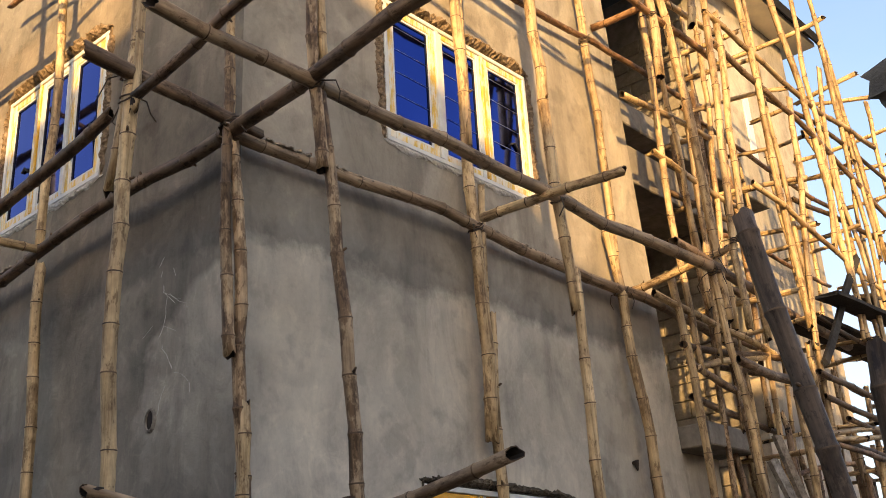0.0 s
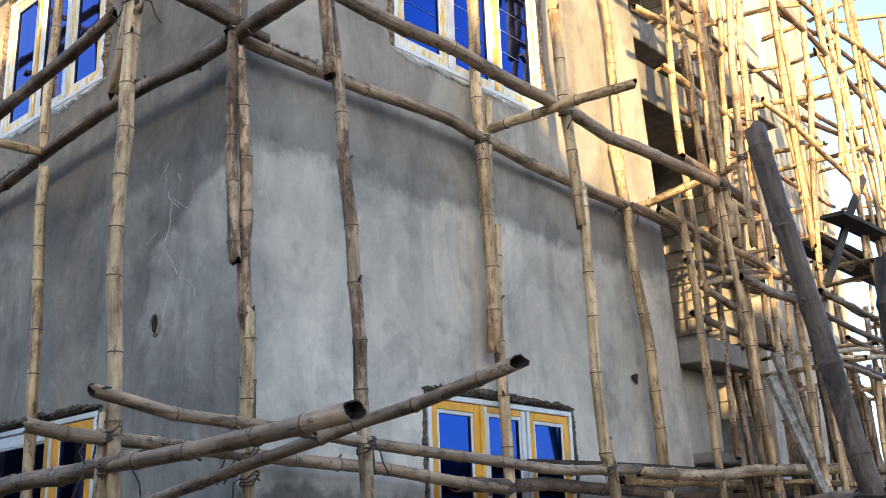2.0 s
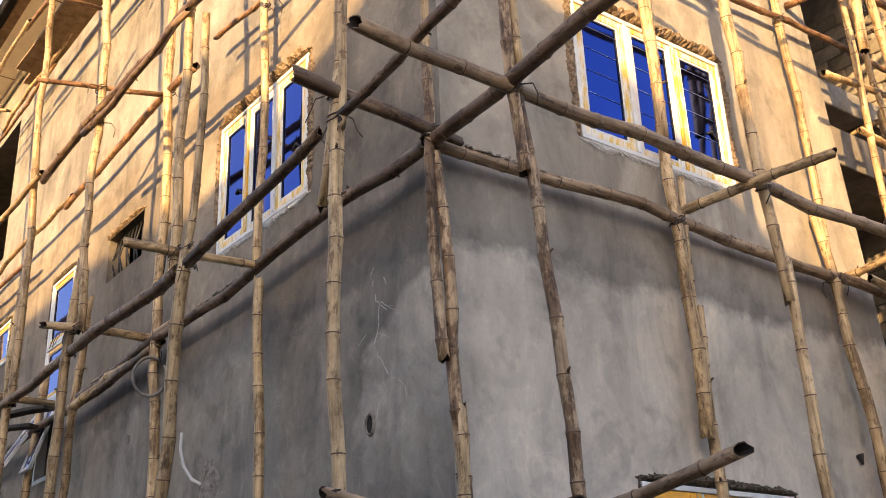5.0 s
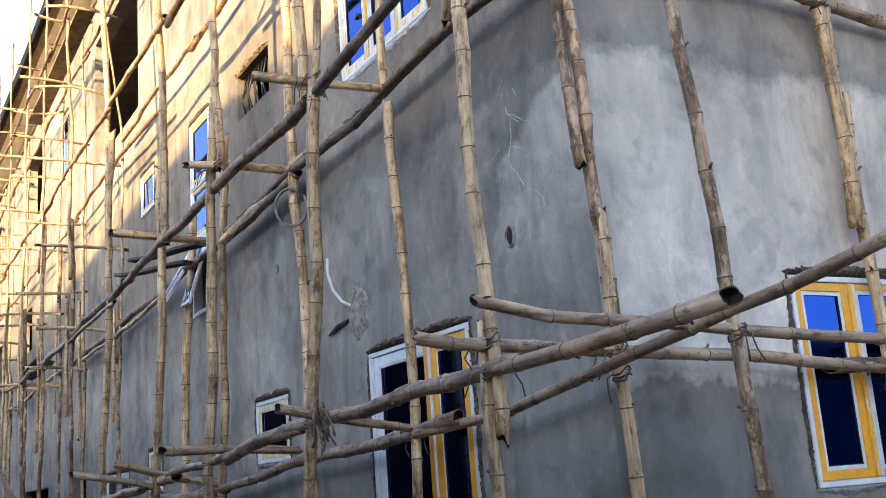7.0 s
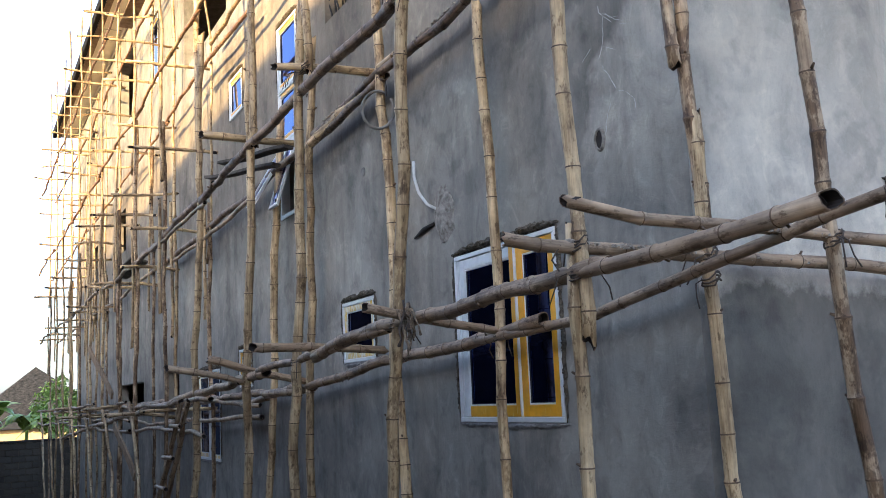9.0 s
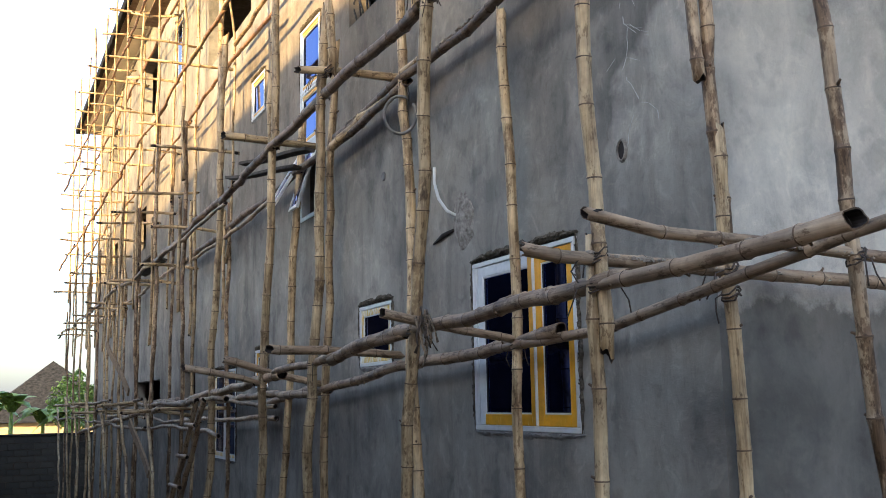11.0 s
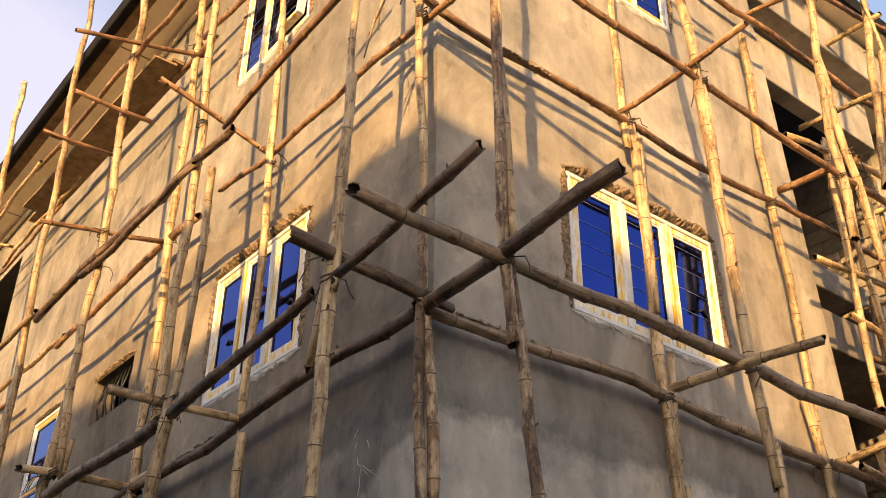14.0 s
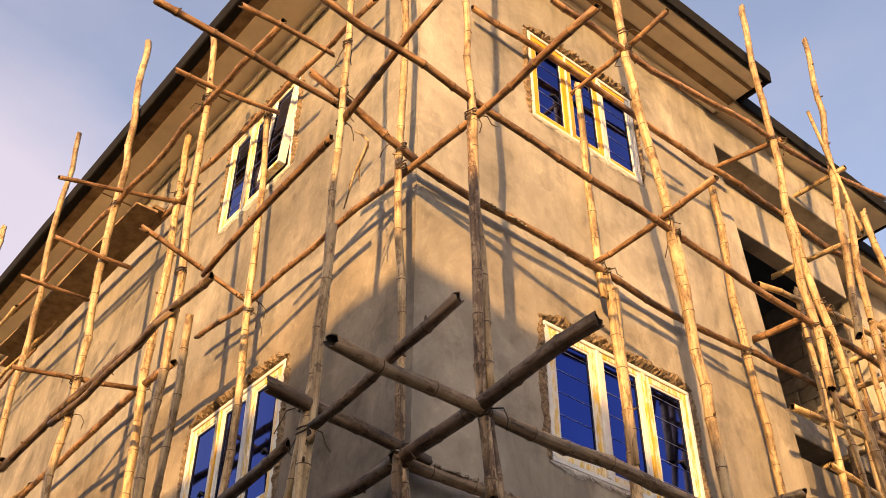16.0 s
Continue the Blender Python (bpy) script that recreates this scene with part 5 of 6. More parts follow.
pole(S, "transom", (-6.59, 2.20, 4.42), (-6.59, 2.72, 4.44), (-6.59, 3.23, 4.45), 0.033)
pole(S, "transom", (-8.64, 2.30, 4.41), (-8.64, 2.77, 4.44), (-8.64, 3.25, 4.45), 0.037)
pole(S, "transom", (-10.91, 2.15, 4.36), (-10.91, 2.68, 4.34), (-10.91, 3.21, 4.33), 0.042)
pole(S, "transom", (-6.48, 2.11, 7.01), (-6.48, 2.60, 6.90), (-6.48, 3.10, 6.75), 0.026, BAMBOO_BROWN)
pole(S, "transom", (-8.64, 2.00, 6.68), (-8.64, 2.61, 6.79), (-8.64, 3.23, 6.92), 0.030, BAMBOO_BROWN)
pole(S, "transom", (-6.69, 2.16, 9.09), (-6.69, 2.72, 9.15), (-6.69, 3.28, 9.25), 0.029, BAMBOO_BROWN)
pole(S, "transom", (-8.64, 1.90, 8.93), (-8.64, 2.63, 9.15), (-8.64, 3.37, 9.39), 0.030, BAMBOO_BROWN)
pole(S, "transom", (-4.53, 1.77, 7.65), (-4.53, 2.18, 7.68), (-4.53, 2.58, 7.70), 0.025, BAMBOO_BROWN)
pole(S, "transom", (-8.64, 2.02, 8.21), (-8.64, 2.43, 8.20), (-8.64, 2.84, 8.22), 0.028, BAMBOO_BROWN)
pole(S, "transom", (-9.72, 2.09, 8.38), (-9.72, 2.46, 8.39), (-9.72, 2.83, 8.40), 0.030, BAMBOO_BROWN)
pole(S, "transom", (-6.48, 2.24, 2.10), (-6.48, 2.76, 2.01), (-6.48, 3.28, 1.93), 0.032, BAMBOO_TAN)
pole(S, "transom", (-8.64, 2.06, 1.98), (-8.64, 2.64, 1.97), (-8.64, 3.23, 1.94), 0.038, BAMBOO_TAN)
pole(S, "transom", (-10.80, 2.17, 1.99), (-10.80, 2.71, 1.84), (-10.80, 3.25, 1.72), 0.040, BAMBOO_TAN)
pole(S, "transom", (-10.80, 1.75, 1.91), (-10.80, 2.14, 1.85), (-10.80, 2.53, 1.74), 0.035, BAMBOO_TAN)
pole(S, "ledger", (-8.90, 2.55, 6.40), (-7.70, 2.54, 6.41), (-6.55, 2.55, 6.42), 0.036, BAMBOO_GREY)
pole(E, "standard", (-3.41, 7.30, 6.60), (-3.41, 7.78, 8.90), (-3.41, 8.14, 11.08), 0.040)
pole(E, "standard", (-3.38, 7.97, 8.10), (-3.38, 7.76, 8.78), (-3.38, 7.56, 9.47), 0.026)
for y0, y1, z0, z1 in ((8.45, 8.40, 2.4, 6.3), (8.75, 8.95, 3.4, 7.0), (9.05, 8.80, 2.2, 6.0), (9.35, 9.50, 3.5, 6.8), (8.60, 9.10, 4.2, 6.6)):
    pole(E, "standard", (-4.22, y0, z0), (-4.24, (y0 + y1) / 2, (z0 + z1) / 2), (-4.28, y1, z1), 0.040, BAMBOO_OLD)
for y0, y1, z0, z1 in ((8.05, 9.6, 3.62, 3.50), (8.1, 9.8, 3.95, 4.08), (8.0, 9.4, 5.05, 4.80), (8.1, 9.7, 5.60, 5.66)):
    pole(E, "ledger", (-4.30, y0, z0), (-4.29, (y0 + y1) / 2, (z0 + z1) / 2 - 0.02), (-4.28, y1, z1), 0.042, BAMBOO_GREY)

# the long run of the south scaffold, bay after bay
run = random.Random(11)
bays = [-15.5, -18.1, -20.35, -22.5, -24.75] + [-27.0 - 2.14 * k for k in range(5)]
for x in bays:
    for y, top in ((YO, 11.8), (YI, 10.1)):
        jx, tip = run.uniform(-.12, .12), -1.43 if x > -16 else run.uniform(-.15, .1)
        cut = run.uniform(4.4, 6.8)
        pole(S, "standard", (x + jx + run.uniform(-.3, .1), y + run.uniform(-.05, .05), GROUND), (x + jx, y, 2.05), (x + jx, y, cut), run.uniform(0.027, 0.034), BAMBOO_OLD if run.random() < 0.7 else BAMBOO)
        pole(S, "standard", (x + jx + 0.07, y - 0.05, cut - run.uniform(0.8, 1.5)), (x + jx + tip * 0.25, y, 8.4), (x + jx + tip, y + run.uniform(-.06, .06), top + run.uniform(-.4, .35)), run.uniform(0.022, 0.030))
        if run.random() < 0.6:
            z0 = run.uniform(2.4, 4.0)
            pole(S, "standard", (x + jx - 0.1, y - 0.06, z0), (x + jx - 0.08, y - 0.05, z0 + 1), (x + jx - 0.06, y - 0.05, z0 + run.uniform(1.6, 2.6)), run.uniform(0.022, 0.030))
    for z in (1.5, 3.95, 5.25, 6.5, 7.85, 9.0, 10.1):
        zz = z + run.uniform(-.14, .14)
        pole(S, "transom", (x + run.uniform(-.15, .15), YO - run.uniform(0.2, 0.55), zz), (x, 2.9, zz + run.uniform(-.03, .03)), (x + run.uniform(-.15, .15), YI + run.uniform(0.02, 0.14), zz + run.uniform(-.06, .06)), run.uniform(0.024, 0.032))
# ledgers spliced on between the near bays and the long run
for y, z, x1, r in ((YO, 6.49, -10.15, 0.035), (YI, 6.83, -11.2, 0.036), (YO, 9.05, -11.4, 0.032), (YI, 9.45, -11.8, 0.034)):
    pole(S, "ledger", (-15.0, y - 0.04, z + run.uniform(-.05, .05)), ((x1 - 15.0) / 2, y - 0.05, z), (x1, y - 0.045, z + 0.03), r)
for z, zo in ((1.30, 1.18), (1.55, 1.6), (4.04, 3.99), (6.59, 6.49), (9.36, 9.16)):
    for y, zz in ((YI, z), (YO, zo)):
        x0 = -13.2
        while x0 > WEST_END - 2:
            x1 = x0 - run.uniform(4.5, 6.5)
            pole(S, "ledger", (x0 + 0.5, y + run.uniform(-.06, .02), zz + run.uniform(-.08, .08)), ((x0 + x1) / 2, y - 0.04, zz + run.uniform(-.06, .06)), (x1, y + run.uniform(-.06, .02), zz + run.uniform(-.08, .08)), run.uniform(0.026, 0.034), BAMBOO_BROWN if z > 5 else BAMBOO_TAN)
            x0 = x1
for k in range(7):
    x0 = -16.5 - 3.3 * k
    pole(S, "brace", (x0, YO - 0.12, -1.2 + run.uniform(-.4, .4)), (x0 - 0.9, YO - 0.08, 0.3), (x0 - 1.9, YO - 0.1, 1.7 + run.uniform(-.3, .3)), 0.030)

# the rear of the east scaffold, round the stair bay and the rear block
for k in range(5):
    y = 9.0 + 0.95 * k
    for xx, top in ((XI - 0.25, 8.2), (XO - 0.1, 7.6)):
        jy = run.uniform(-.25, .25)
        cut = run.uniform(3.6, 5.5)
        pole(E, "standard", (xx + run.uniform(-.08, .08), y + jy, GROUND), (xx, y + jy, 1.8), (xx + run.uniform(-.06, .06), y + jy + run.uniform(-.12, .12), cut), run.uniform(0.032, 0.042))
        pole(E, "standard", (xx + 0.06, y + jy, cut - 1.1), (xx, y + jy, 6.8), (xx + run.uniform(-.1, .1), y + jy + run.uniform(-.15, .15), top + run.uniform(-1.6, .5)), run.uniform(0.026, 0.036))
    for z in (0.2, 2.2, 3.3, 4.4, 5.6, 6.6):
        if run.random() < 0.75:
            zz = z + run.uniform(-.2, .2)
            pole(E, "transom", (XI - run.uniform(0.2, 0.5), y + run.uniform(-.2, .2), zz), (-3.8, y, zz + run.uniform(-.05, .05)), (XO + run.uniform(0.0, 0.25), y + run.uniform(-.2, .2), zz + run.uniform(-.1, .1)), run.uniform(0.026, 0.036))
for z in (2.2, 3.2, 4.3, 5.5, 6.6):
    for xx in (XI - 0.2, XO - 0.08):
        # the outer ledgers carry the shadow on them in their dark colour
        pole(E, "ledger", (xx, 8.6 + run.uniform(0, 1.2), z + run.uniform(-.15, .15)), (xx + 0.05, 10.8, z + run.uniform(-.1, .1)), (xx + run.uniform(-.1, .1), 12.6 + run.uniform(-.8, 1.0), z + run.uniform(-.2, .2)), run.uniform(0.028, 0.038), BAMBOO_DARK if xx > -4 else BAMBOO_BROWN)

for p0, p1 in (((-23.7, 2.44, 2.86), (-20.2, 2.46, 1.78)), ((-19.8, 2.44, 1.26), (-17.6, 2.46, 0.45))):
    plank(S, "brace_board", Vector(p0) - Vector((0, 0, GROUND)), Vector(p1) - Vector((0, 0, GROUND)), 0.13, 0.035, (0, -1, 0.1), TIMBER, "sawn board nailed on as a brace")

# boards on the scaffolds
bd = Vector((0, 0, GROUND))
for p0, p1, w, flat, sc, mtl in (
        ((-8.66, 2.88, 9.08), (-12.72, 2.86, 9.17), 0.26, (0, 0, 1), S, TIMBER), ((-8.99, 3.17, 9.41), (-13.60, 3.15, 9.50), 0.22, (0, 0, 1), S, TIMBER),
        ((-10.13, 2.86, 4.08), (-13.08, 2.86, 4.57), 0.10, (0, 0.2, 1), S, BOARD), ((-10.64, 2.88, 4.01), (-13.90, 2.86, 4.55), 0.09, (0, 0.2, 1), S, BOARD),
        ((-15.90, 2.86, 9.30), (-21.39, 2.88, 9.28), 0.28, (0, 0, 1), S, TIMBER), ((-18.87, 2.75, 4.12), (-21.83, 2.81, 4.18), 0.3, (0, 0.3, 1), S, BOARD),
        ((-4.33, 5.55, 2.22), (-4.06, 9.77, 2.30), 0.17, (0, 0, 1), E, BOARD), ((-3.80, 9.4, 4.45), (-3.5, 13.2, 4.30), 0.42, (0, 0, 1), E, BOARD),
        # the two near-black boards have their silhouette put into the colour
        ((-3.41, 8.84, 3.86), (-3.41, 10.2, 5.19), 0.07, (1, 0, 0.3), E, DARK_WALL), ((-3.35, 9.02, 4.50), (-3.35, 11.2, 4.62), 0.22, (0, 0, 1), E, DARK_WALL), ((-3.7, 10.9, 5.0), (-3.3, 13.4, 4.6), 0.35, (0.2, 0, 1), E, BOARD)):
    plank(sc, "board", Vector(p0) - bd, Vector(p1) - bd, w, 0.035, flat, mtl, "weathered scaffold board")

# rope at the crossings of the near bays
off = Vector((0, 0, GROUND))
sample = lambda p, s: p[1] * ((1 - s) * (1 - 2 * s)) + p[2] * (4 * s * (1 - s)) + p[3] * (s * (2 * s - 1))
tied = []
for st in [p for p in POLES if p[0] == "standard"]:
    for cr in [p for p in POLES if p[0] in ("ledger", "transom")]:
        if st[5] is not cr[5] and (st[3] - cr[3]).length > 30:
            continue
        best = None
        for i in range(25):
            a = sample(cr, i / 24)
            dz = st[3].z - st[1].z
            s = (a.z - st[1].z) / dz if dz else 0
            if 0 <= s <= 1:
                b = sample(st, s)
                g = (a - b).length
                if best is None or g < best[0]:
                    best = (g, b, a)
        if best and best[0] < 0.19:
            p = best[1] + off
            if p.x > -9.6 and p.y < 7.6 and not any((p - q).length < 0.10 for q in tied) and len(tied) < 90:
                tied.append(p)
                wound = lashing(st[6], best[1], st[3] - st[1], st[4] * 1.05)
                wound.matrix_parent_inverse = st[6].matrix_basis.inverted()

# mortar droppings caked on the tops of the ledgers
def crust(ledger, s0, s1, seed):
    rnd = random.Random(seed)
    bm = bmesh.new()
    r = ledger[4]
    for _ in range(int((s1 - s0) * (ledger[3] - ledger[1]).length * 150)):
        s = rnd.uniform(s0, s1)
        dens = 0.5 + 0.5 * math.sin(s * 40 + seed)
        if rnd.random() > 0.35 + 0.6 * dens:
            continue
        p = sample(ledger, s) + Vector((rnd.uniform(-0.6, 0.6) * r, rnd.uniform(-.6, .6) * r, 0))
        p.z += r * 0.97 - 0.020 - rnd.uniform(0, 0.010)
        g = rnd.uniform(0.007, 0.024)
        rings = []
        for rr, h in ((1.0, -0.6), (0.85, 0.1), (0.4, 0.32)):
            rings.append([bm.verts.new(p + Vector((math.cos(a * 1.2566) * g * rr * rnd.uniform(0.7, 1.4), math.sin(a * 1.2566) * g * rr * rnd.uniform(0.7, 1.4), h * g * rnd.uniform(0.7, 1.2)))) for a in range(5)])
        for ra, rb3 in zip(rings, rings[1:]):
            for a in range(5):
                bm.faces.new((ra[a], ra[(a + 1) % 5], rb3[(a + 1) % 5], rb3[a]))
        bm.faces.new(rings[-1])
        bm.faces.new(rings[0])
    cake = tagged(finish(bm, "mortar_crust", CRUST, ledger[6]), "dried mortar crust on the ledger", kind="stuff")
    cake.matrix_parent_inverse = ledger[6].matrix_basis.inverted()


CRUST = rough_material("dried_mortar", (0.19, 0.15, 0.11), (0.44, 0.38, 0.30), 30)
for p0, s0, s1, sd in (((-4.42, 3.19, 4.54), 0.0, 0.55, 3), ((-4.42, 2.17, 2.25), 0.1, 0.75, 4), ((-4.42, 3.30, 6.96), 0.08, 0.36, 9), ((-10.37, 3.22, 4.32), 0.05, 0.6, 5), ((-3.70, 2.07, 2.29), 0.2, 0.5, 7)):
    led = min([p for p in POLES if p[0] == "ledger"], key=lambda p: (p[1] + off - Vector(p0)).length)
    crust(led, s0, s1, sd)

# a tangle of frayed rope and dried mortar hanging at a crossing
knot_at = Vector((-6.36, 2.50, 2.10))
tangle = thing("rope_tangle", knot_at, "frayed rope clotted with dried mortar, hanging from a ledger", "rope")
kr = random.Random(12)
for k in range(9):
    bm = bmesh.new()
    p = Vector((kr.uniform(-.07, .07), kr.uniform(-.05, .02), kr.uniform(-.02, .05)))
    pts = [p]
    for _ in range(kr.choice((4, 5, 7))):
        p = p + Vector((kr.uniform(-.03, .03), kr.uniform(-.02, .02), -kr.uniform(0.02, 0.065)))
        pts.append(p)
    tube(bm, pts, [kr.uniform(0.004, 0.013) for _ in pts], 5)
    part("strand", bm, MORTAR_SUN_TONE if k % 3 else CORD, tangle)
# dry bamboo splints caught on the corner standard
straw_at = Vector((-4.45, 2.78, 6.98))
splints = thing("bamboo_splints", straw_at, "pale dry bamboo splints caught on a scaffold pole", "bamboo")
for a, b, c in (((-0.02, 0, 0.0), (0.14, 0, -0.21), (0.12, 0.02, -0.26)), ((0.14, 0, -0.22), (0.03, -0.02, -0.45), (-0.10, 0, -0.68)), ((0.13, 0.01, -0.23), (0.0, 0.02, -0.36), (-0.06, 0, -0.50)), ((0.10, 0, -0.27), (0.05, 0, -0.40), (0.04, 0.02, -0.52))):
    bm = bmesh.new()
    tube(bm, [Vector(a), (Vector(a) + Vector(b)) / 2 + Vector((0.01, 0, 0)), Vector(b), Vector(c)], [0.008, 0.011, 0.009, 0.004], 5)
    part("splint", bm, BAMBOO, splints)
# a bamboo ladder leaning along the passage
ladder_at = Vector((-17.2, 2.28, GROUND))
ladder = thing("bamboo_ladder", ladder_at, "rough bamboo ladder leaning against the long scaffold", "ladder")
rails = [(Vector((d, 0, 0.03)), Vector((4.75 + d * 0.9, 0.02, 3.80))) for d in (0.0, -0.52)]
for a, b in rails:
    bamboo(ladder, "rail", a, (a + b) / 2 + Vector((0.03, 0, -0.04)), b, 0.036, BAMBOO_TAN)
for k in range(9):
    f = 0.08 + 0.105 * k
    a, b = (r[0].lerp(r[1], f) + Vector((0, -0.045, 0)) for r in rails)
    d = (b - a).normalized() * 0.10
    bamboo(ladder, "rung", a - d, (a + b) / 2, b + d, 0.027, BAMBOO_TAN)

# ---- poles and boards standing in the bay ----
lean = random.Random(21)
for k in range(38):
    y0 = 8.35 + 0.075 * k + lean.uniform(-.08, .08)
    store = thing("bamboo_pole", (lean.uniform(-3.9, -3.2), y0 - lean.uniform(-0.3, 0.5), GROUND), "loose bamboo pole leaning in the stair bay", "bamboo", group="poles leaning in the bay")
    top = Vector((lean.uniform(-0.9, -0.2), lean.uniform(0.1, 0.9), lean.uniform(4.6, 6.0)))
    bamboo(store, "culm", (0, 0, 0.03), top * 0.5 + Vector((0.02, 0, 0)), top, lean.uniform(0.026, 0.038), (BAMBOO_TAN, BAMBOO_GREY, BAMBOO_OLD, BAMBOO_GREY)[k % 4])
for p0, p1, w in (((-2.68, 10.05, GROUND + 0.02), (-3.50, 7.65, 2.9), 0.09), ((-3.05, 10.2, GROUND + 0.02), (-3.95, 8.8, 3.3), 0.09)):
    t_ob = thing("leaning_plank", p0, "pale cement-splashed plank leaning on the slab", "plank")
    plank(t_ob, "plank", (0, 0, 0), Vector(p1) - Vector(p0), w, 0.04, (1, -0.3, 0.2), PALE)

# ---- near the viewer: a raking pole with two lashed rails, and a bare concrete frame ----
rake = thing("raking_pole", (-0.885, 4.0, GROUND), "thick dark weathered bamboo prop standing by itself", "bamboo")
bamboo(rake, "culm", (0, 0, 0), (-0.44, 0.0, 2.80), (-0.88, 0.0, 5.53), 0.043, BAMBOO_DARK)
lashing(rake, (-0.63, 0.0, 3.98), (0, 0.05, 1), 0.052)
prop = thing("upright_pole", (-1.30, 4.02, GROUND), "short dark bamboo upright", "bamboo")
bamboo(prop, "culm", (0, 0, 0), (-0.04, 0.0, 2.4), (-0.02, 0.0, 4.84), 0.041, BAMBOO_DARK)
for p0, pm, p1, r, lb in (((-2.51, 4.10, 1.73), (-1.30, 4.10, 1.80), (0.9, 4.10, 1.86), 0.047, "thick weathered bamboo rail with a sawn end"), ((-1.76, 4.14, 1.70), (-0.8, 4.14, 1.72), (0.9, 4.14, 1.74), 0.042, "weathered bamboo rail lashed to the prop")):
    rail = thing("bamboo_rail", p0, lb, "bamboo")
    bamboo(rail, "culm", (0, 0, 0), Vector(pm) - Vector(p0), Vector(p1) - Vector(p0), r, BAMBOO_GREY)
    lashing(rail, Vector(pm) - Vector(p0) + Vector((0.02, 0, 0.004)), (1, 0, 0.05), r * 1.03)
frame_at = Vector((-0.865, 4.0, GROUND))
stub = thing("concrete_frame", frame_at, "bare round concrete column with a broken beam end", "column")
bm = bmesh.new()
tube(bm, [(0, 0, z * 0.5) for z in range(21)], 0.085, 16)
part("column", bm, CONCRETE, stub)
bm = bmesh.new()
cr = random.Random(8)
rows = []
for i in range(9):
    xx = -0.26 + i * 0.16
    ed = 1.0 if i else 0.7
    rows.append([bm.verts.new((xx + (cr.uniform(-.03, .03) if i < 2 else 0), yy * ed + cr.uniform(-.012, .012), 5.87 + zz * ed + cr.uniform(-.015, .015))) for yy, zz in ((-.12, -.07), (-.05, -.075), (.05, -.075), (.12, -.07), (.125, 0), (.12, .07), (.05, .075), (-.05, .075), (-.12, .07), (-.125, 0))])
for ra, rb2 in zip(rows, rows[1:]):
    for k in range(10):
        bm.faces.new((ra[k], ra[(k + 1) % 10], rb2[(k + 1) % 10], rb2[k]))
bm.faces.new(rows[0])
bm.faces.new(rows[-1])
part("beam", bm, CONCRETE, stub, "raw concrete beam with a broken end")

# ---- beyond the west end ----
bm = bmesh.new()
rf = [bm.verts.new(p) for p in ((-76, -0.2, 0.7), (-64, -0.2, 0.7), (-64, 9.0, 0.7), (-76, 9.0, 0.7), (-70, 4.4, 4.4))]
far_house = thing("far_house", (-66, 2.8, GROUND), "single-storey house with a brown shingled hip roof", "house")
for q in ((0, 1, 4), (1, 2, 4), (2, 3, 4), (3, 0, 4), (3, 2, 1, 0)):
    bm.faces.new([rf[i] for i in q])
bm.transform(Matrix.Translation((66, -2.8, -GROUND)))
part("roof", bm, TILE, far_house, "brown stone-coated shingle roof")
bm = bmesh.new()
box(bm, (-75, 0.8, GROUND), (-65, 8.0, 0.65))
bm.transform(Matrix.Translation((66, -2.8, -GROUND)))
part("wall", bm, CREAM, far_house, "cream painted wall")


def leaf_blade(bm, base, heading, length, width, rise, droop, rnd):
    """A broad banana leaf: a curved midrib with two torn halves."""
    n = 8
    h = Vector((math.cos(heading), math.sin(heading), 0))
    sd = Vector((-h.y, h.x, 0))
    mid = []
    for i in range(n + 1):
        s = i / n
        mid.append(base + h * (length * (0.25 * s + 0.75 * s * s) * (1 - rise * 0.45)) + Vector((0, 0, length * (rise * s - droop * s * s * s))))
    for sg in (-1, 1):
        prev = None
        for i in range(n + 1):
            s = i / n
            w = width * math.sin(math.pi * min(1, 0.08 + s * 0.92)) ** 0.6
            e = mid[i] + sd * (sg * w) + Vector((0, 0, -0.25 * w)) + h * rnd.uniform(-.05, .05)
            cur = (bm.verts.new(mid[i] + Vector((0, 0, 0.0))), bm.verts.new(e))
            if prev:
                bm.faces.new((prev[0], prev[1], cur[1], cur[0]))
            prev = cur


pl = random.Random(31)
for px, py, hgt in ((-43.5, 1.2, 6.0), (-44.6, 2.4, 5.2), (-42.8, 3.1, 5.0), (-45.5, 0.5, 5.6)):
    plant = thing("banana_plant", (px, py, GROUND), "banana plant with broad green leaves behind the fence", "plant", group="banana plants")
    bm = bmesh.new()
    tube(bm, [(0, 0, 0), (0.03, 0, hgt * 0.35), (0.05, 0.03, hgt * 0.62)], [0.14, 0.11, 0.06], 9)
    part("trunk", bm, LEAF, plant)
    bm = bmesh.new()
    for k in range(11):
        leaf_blade(bm, Vector((0.05, 0.03, hgt * 0.6)), k * 2.4 + pl.uniform(-.3, .3), pl.uniform(1.2, 1.9), pl.uniform(0.22, 0.34), pl.uniform(0.55, 0.95), pl.uniform(0.3, 0.8), pl)
    part("crown", bm, LEAF, plant, "broad torn leaves")
bush = thing("bush", (-43.2, 4.4, GROUND), "leafy green shrub behind the fence", "bush")
bm = bmesh.new()
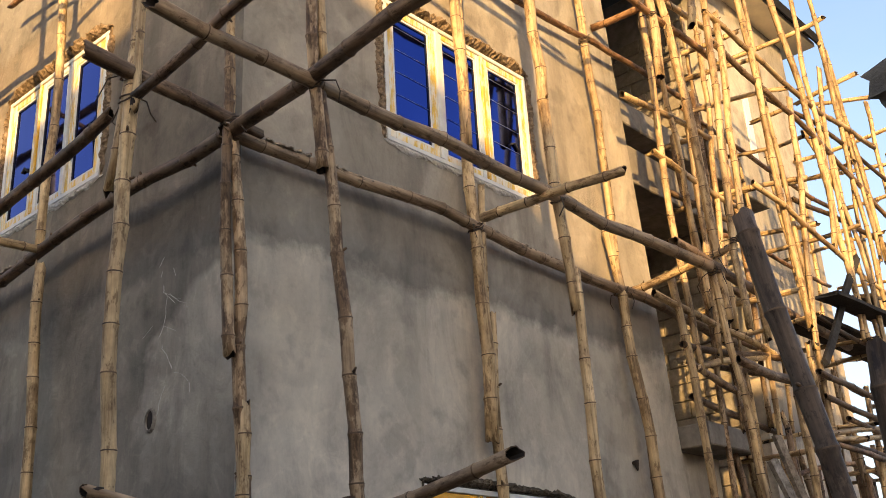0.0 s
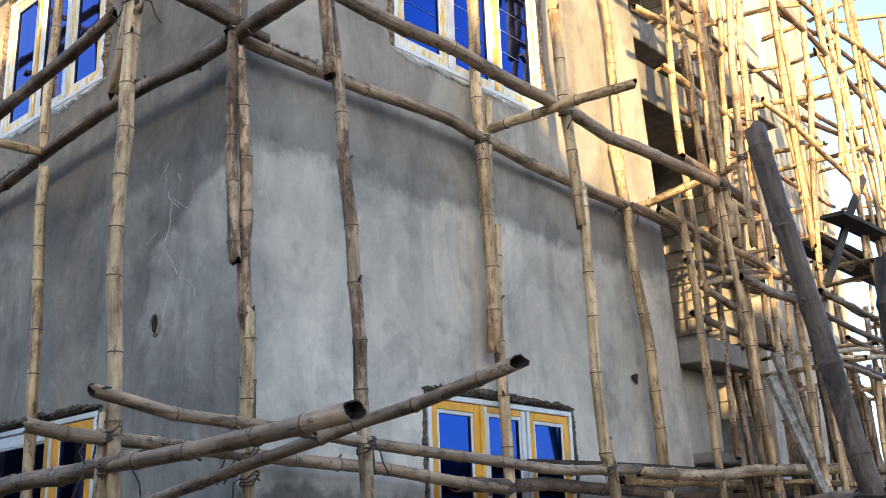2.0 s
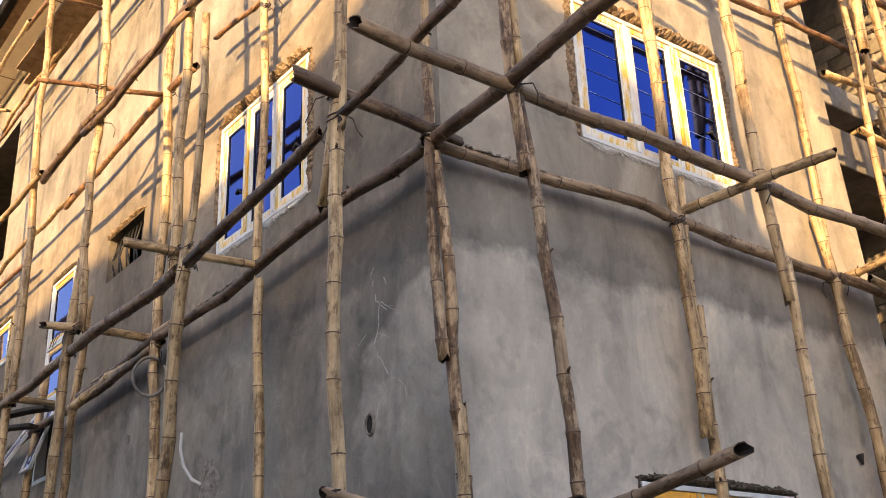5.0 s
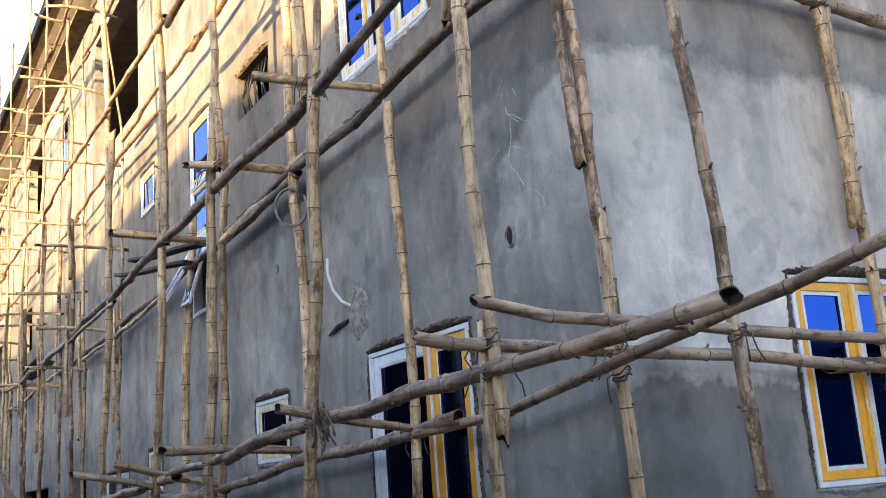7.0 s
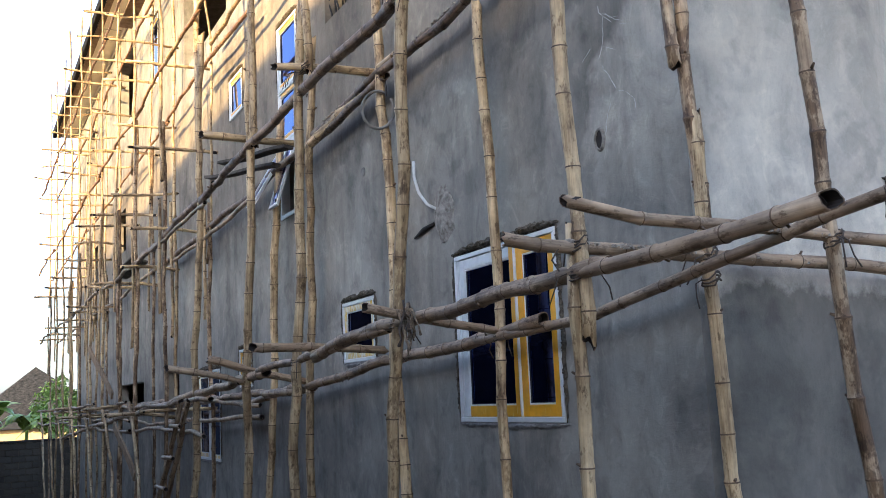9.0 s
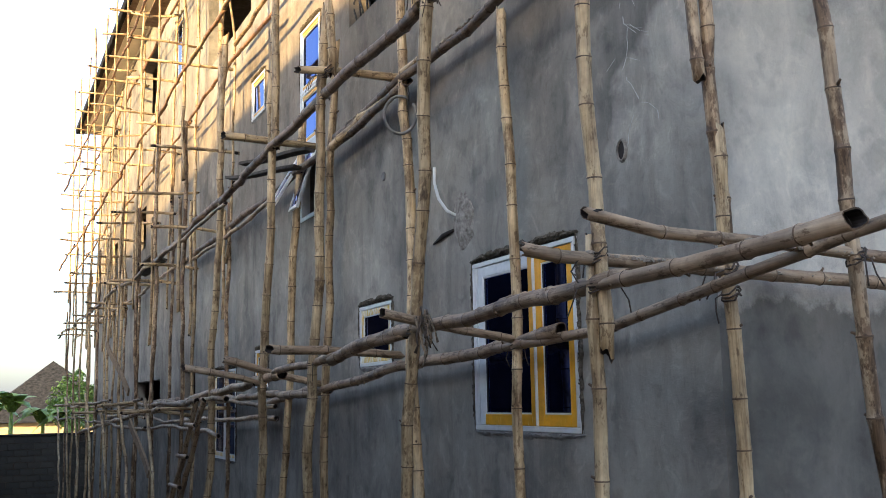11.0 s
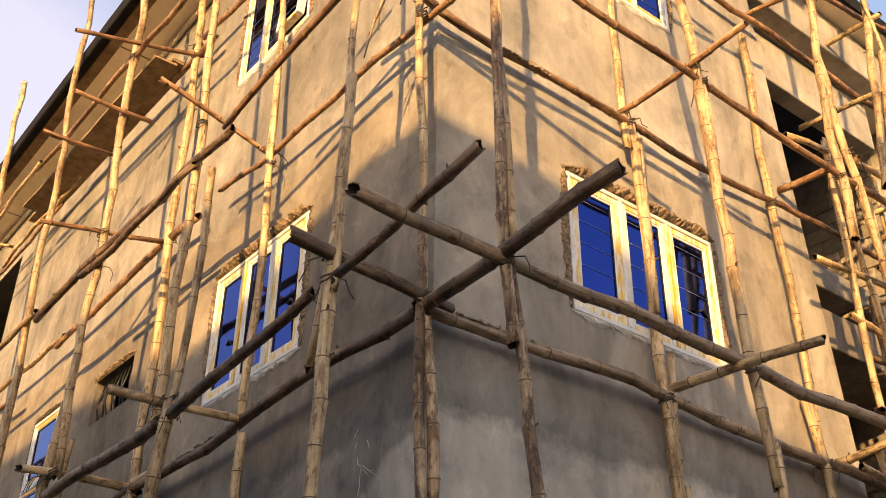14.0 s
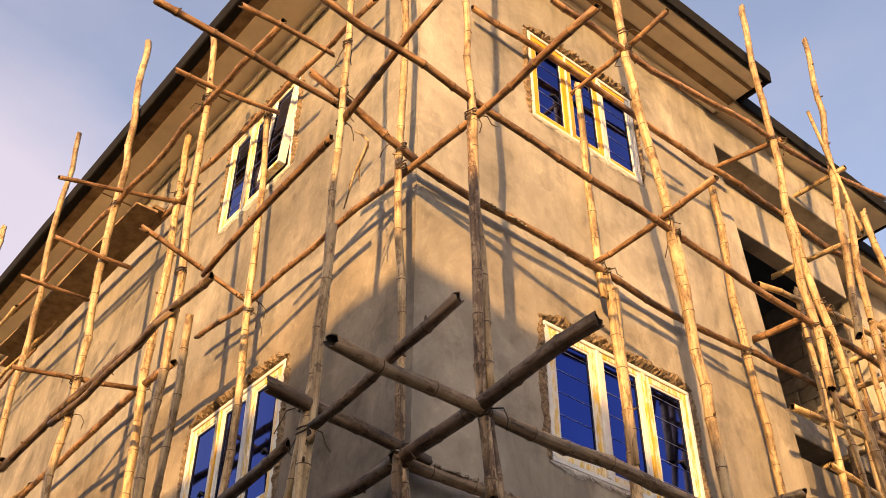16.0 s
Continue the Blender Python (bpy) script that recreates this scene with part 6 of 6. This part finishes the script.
for k in range(2600):
    a, b, rr = pl.uniform(0, math.tau), pl.uniform(-0.3, 1.2), pl.uniform(0.5, 1.0) ** 0.5
    c = Vector((math.cos(a) * math.cos(b) * 1.6 * rr, math.sin(a) * math.cos(b) * 2.0 * rr, 3.5 + math.sin(b) * 1.5 * rr + 0.35 * math.sin(a * 3)))
    u = Vector((pl.uniform(-1, 1), pl.uniform(-1, 1), pl.uniform(-1, 1))).normalized() * 0.10
    w = u.orthogonal().normalized() * 0.045
    bm.faces.new([bm.verts.new(c + d) for d in (-u, w, u, -w)])
part("crown", bm, LEAF, bush)
bm = bmesh.new()
for k in range(5):
    a = k * 1.3
    tube(bm, [(0, 0, 0), (math.cos(a) * 0.4, math.sin(a) * 0.5, 1.0), (math.cos(a) * 0.8, math.sin(a) * 1.0, 2.9)], [0.05, 0.035, 0.012], 6)
part("trunk", bm, TIMBER, bush)

# ---- block pieces: the raw return wall of the rear block, and the boundary fence ----
bm = bmesh.new()
box(bm, (-7.75, FAR_Y0 + 0.02, GROUND), (FAR_X - 0.24, FAR_Y0 + 0.2, TOP))
ret = tagged(finish(bm, "wall_return", CONCRETE), "unplastered sandcrete block wall in evening sun", "wall", kind="structure")


def block_mesh(lx, ly, lz):
    bm = bmesh.new()
    box(bm, (-lx / 2, -ly / 2, -lz / 2), (lx / 2, ly / 2, lz / 2), 0.008)
    me = bpy.data.meshes.new("block")
    bm.to_mesh(me)
    bm.free()
    return me


br = random.Random(17)
me_x = block_mesh(0.44, 0.05, 0.212)
me_dark = block_mesh(0.05, 0.44, 0.212)
me_dark.materials.append(BLOCK_DARK)
me_x.materials.append(BLOCK_PIECE)
for row in range(57):
    z = GROUND + 0.11 + row * 0.225
    for col in range(5):
        xx = FAR_X - 0.30 - 0.22 - col * 0.455 - (0.2275 if row % 2 else 0)
        if z < 3.3 or xx - 0.22 < -7.75 or (row % 16 in (6, 7, 8, 9, 10) and col in (1, 2)):
            continue
        b = new("block", me_x)
        b.parent = ret
        b.location = (xx, FAR_Y0 + br.uniform(-0.006, 0.004), z)
fence_x = -41.0
bm = bmesh.new()
box(bm, (fence_x - 0.15, -1.5, GROUND), (fence_x - 0.02, 9, 0.52))
fence = tagged(finish(bm, "boundary_wall", MORTAR), "grey sandcrete block boundary wall", "wall", kind="structure")
for row in range(12):
    z = GROUND + 0.11 + row * 0.225
    for col in range(12):
        b = new("block", me_dark)
        b.parent = fence
        b.location = (fence_x + br.uniform(-0.008, 0.004), -1.0 + col * 0.455 + (0.2275 if row % 2 else 0), z)
bm = bmesh.new()
box(bm, (fence_x - 0.20, -1.5, 0.524), (fence_x + 0.06, 9, 0.60), 0.01)
part("coping", bm, DARK_WALL, fence)
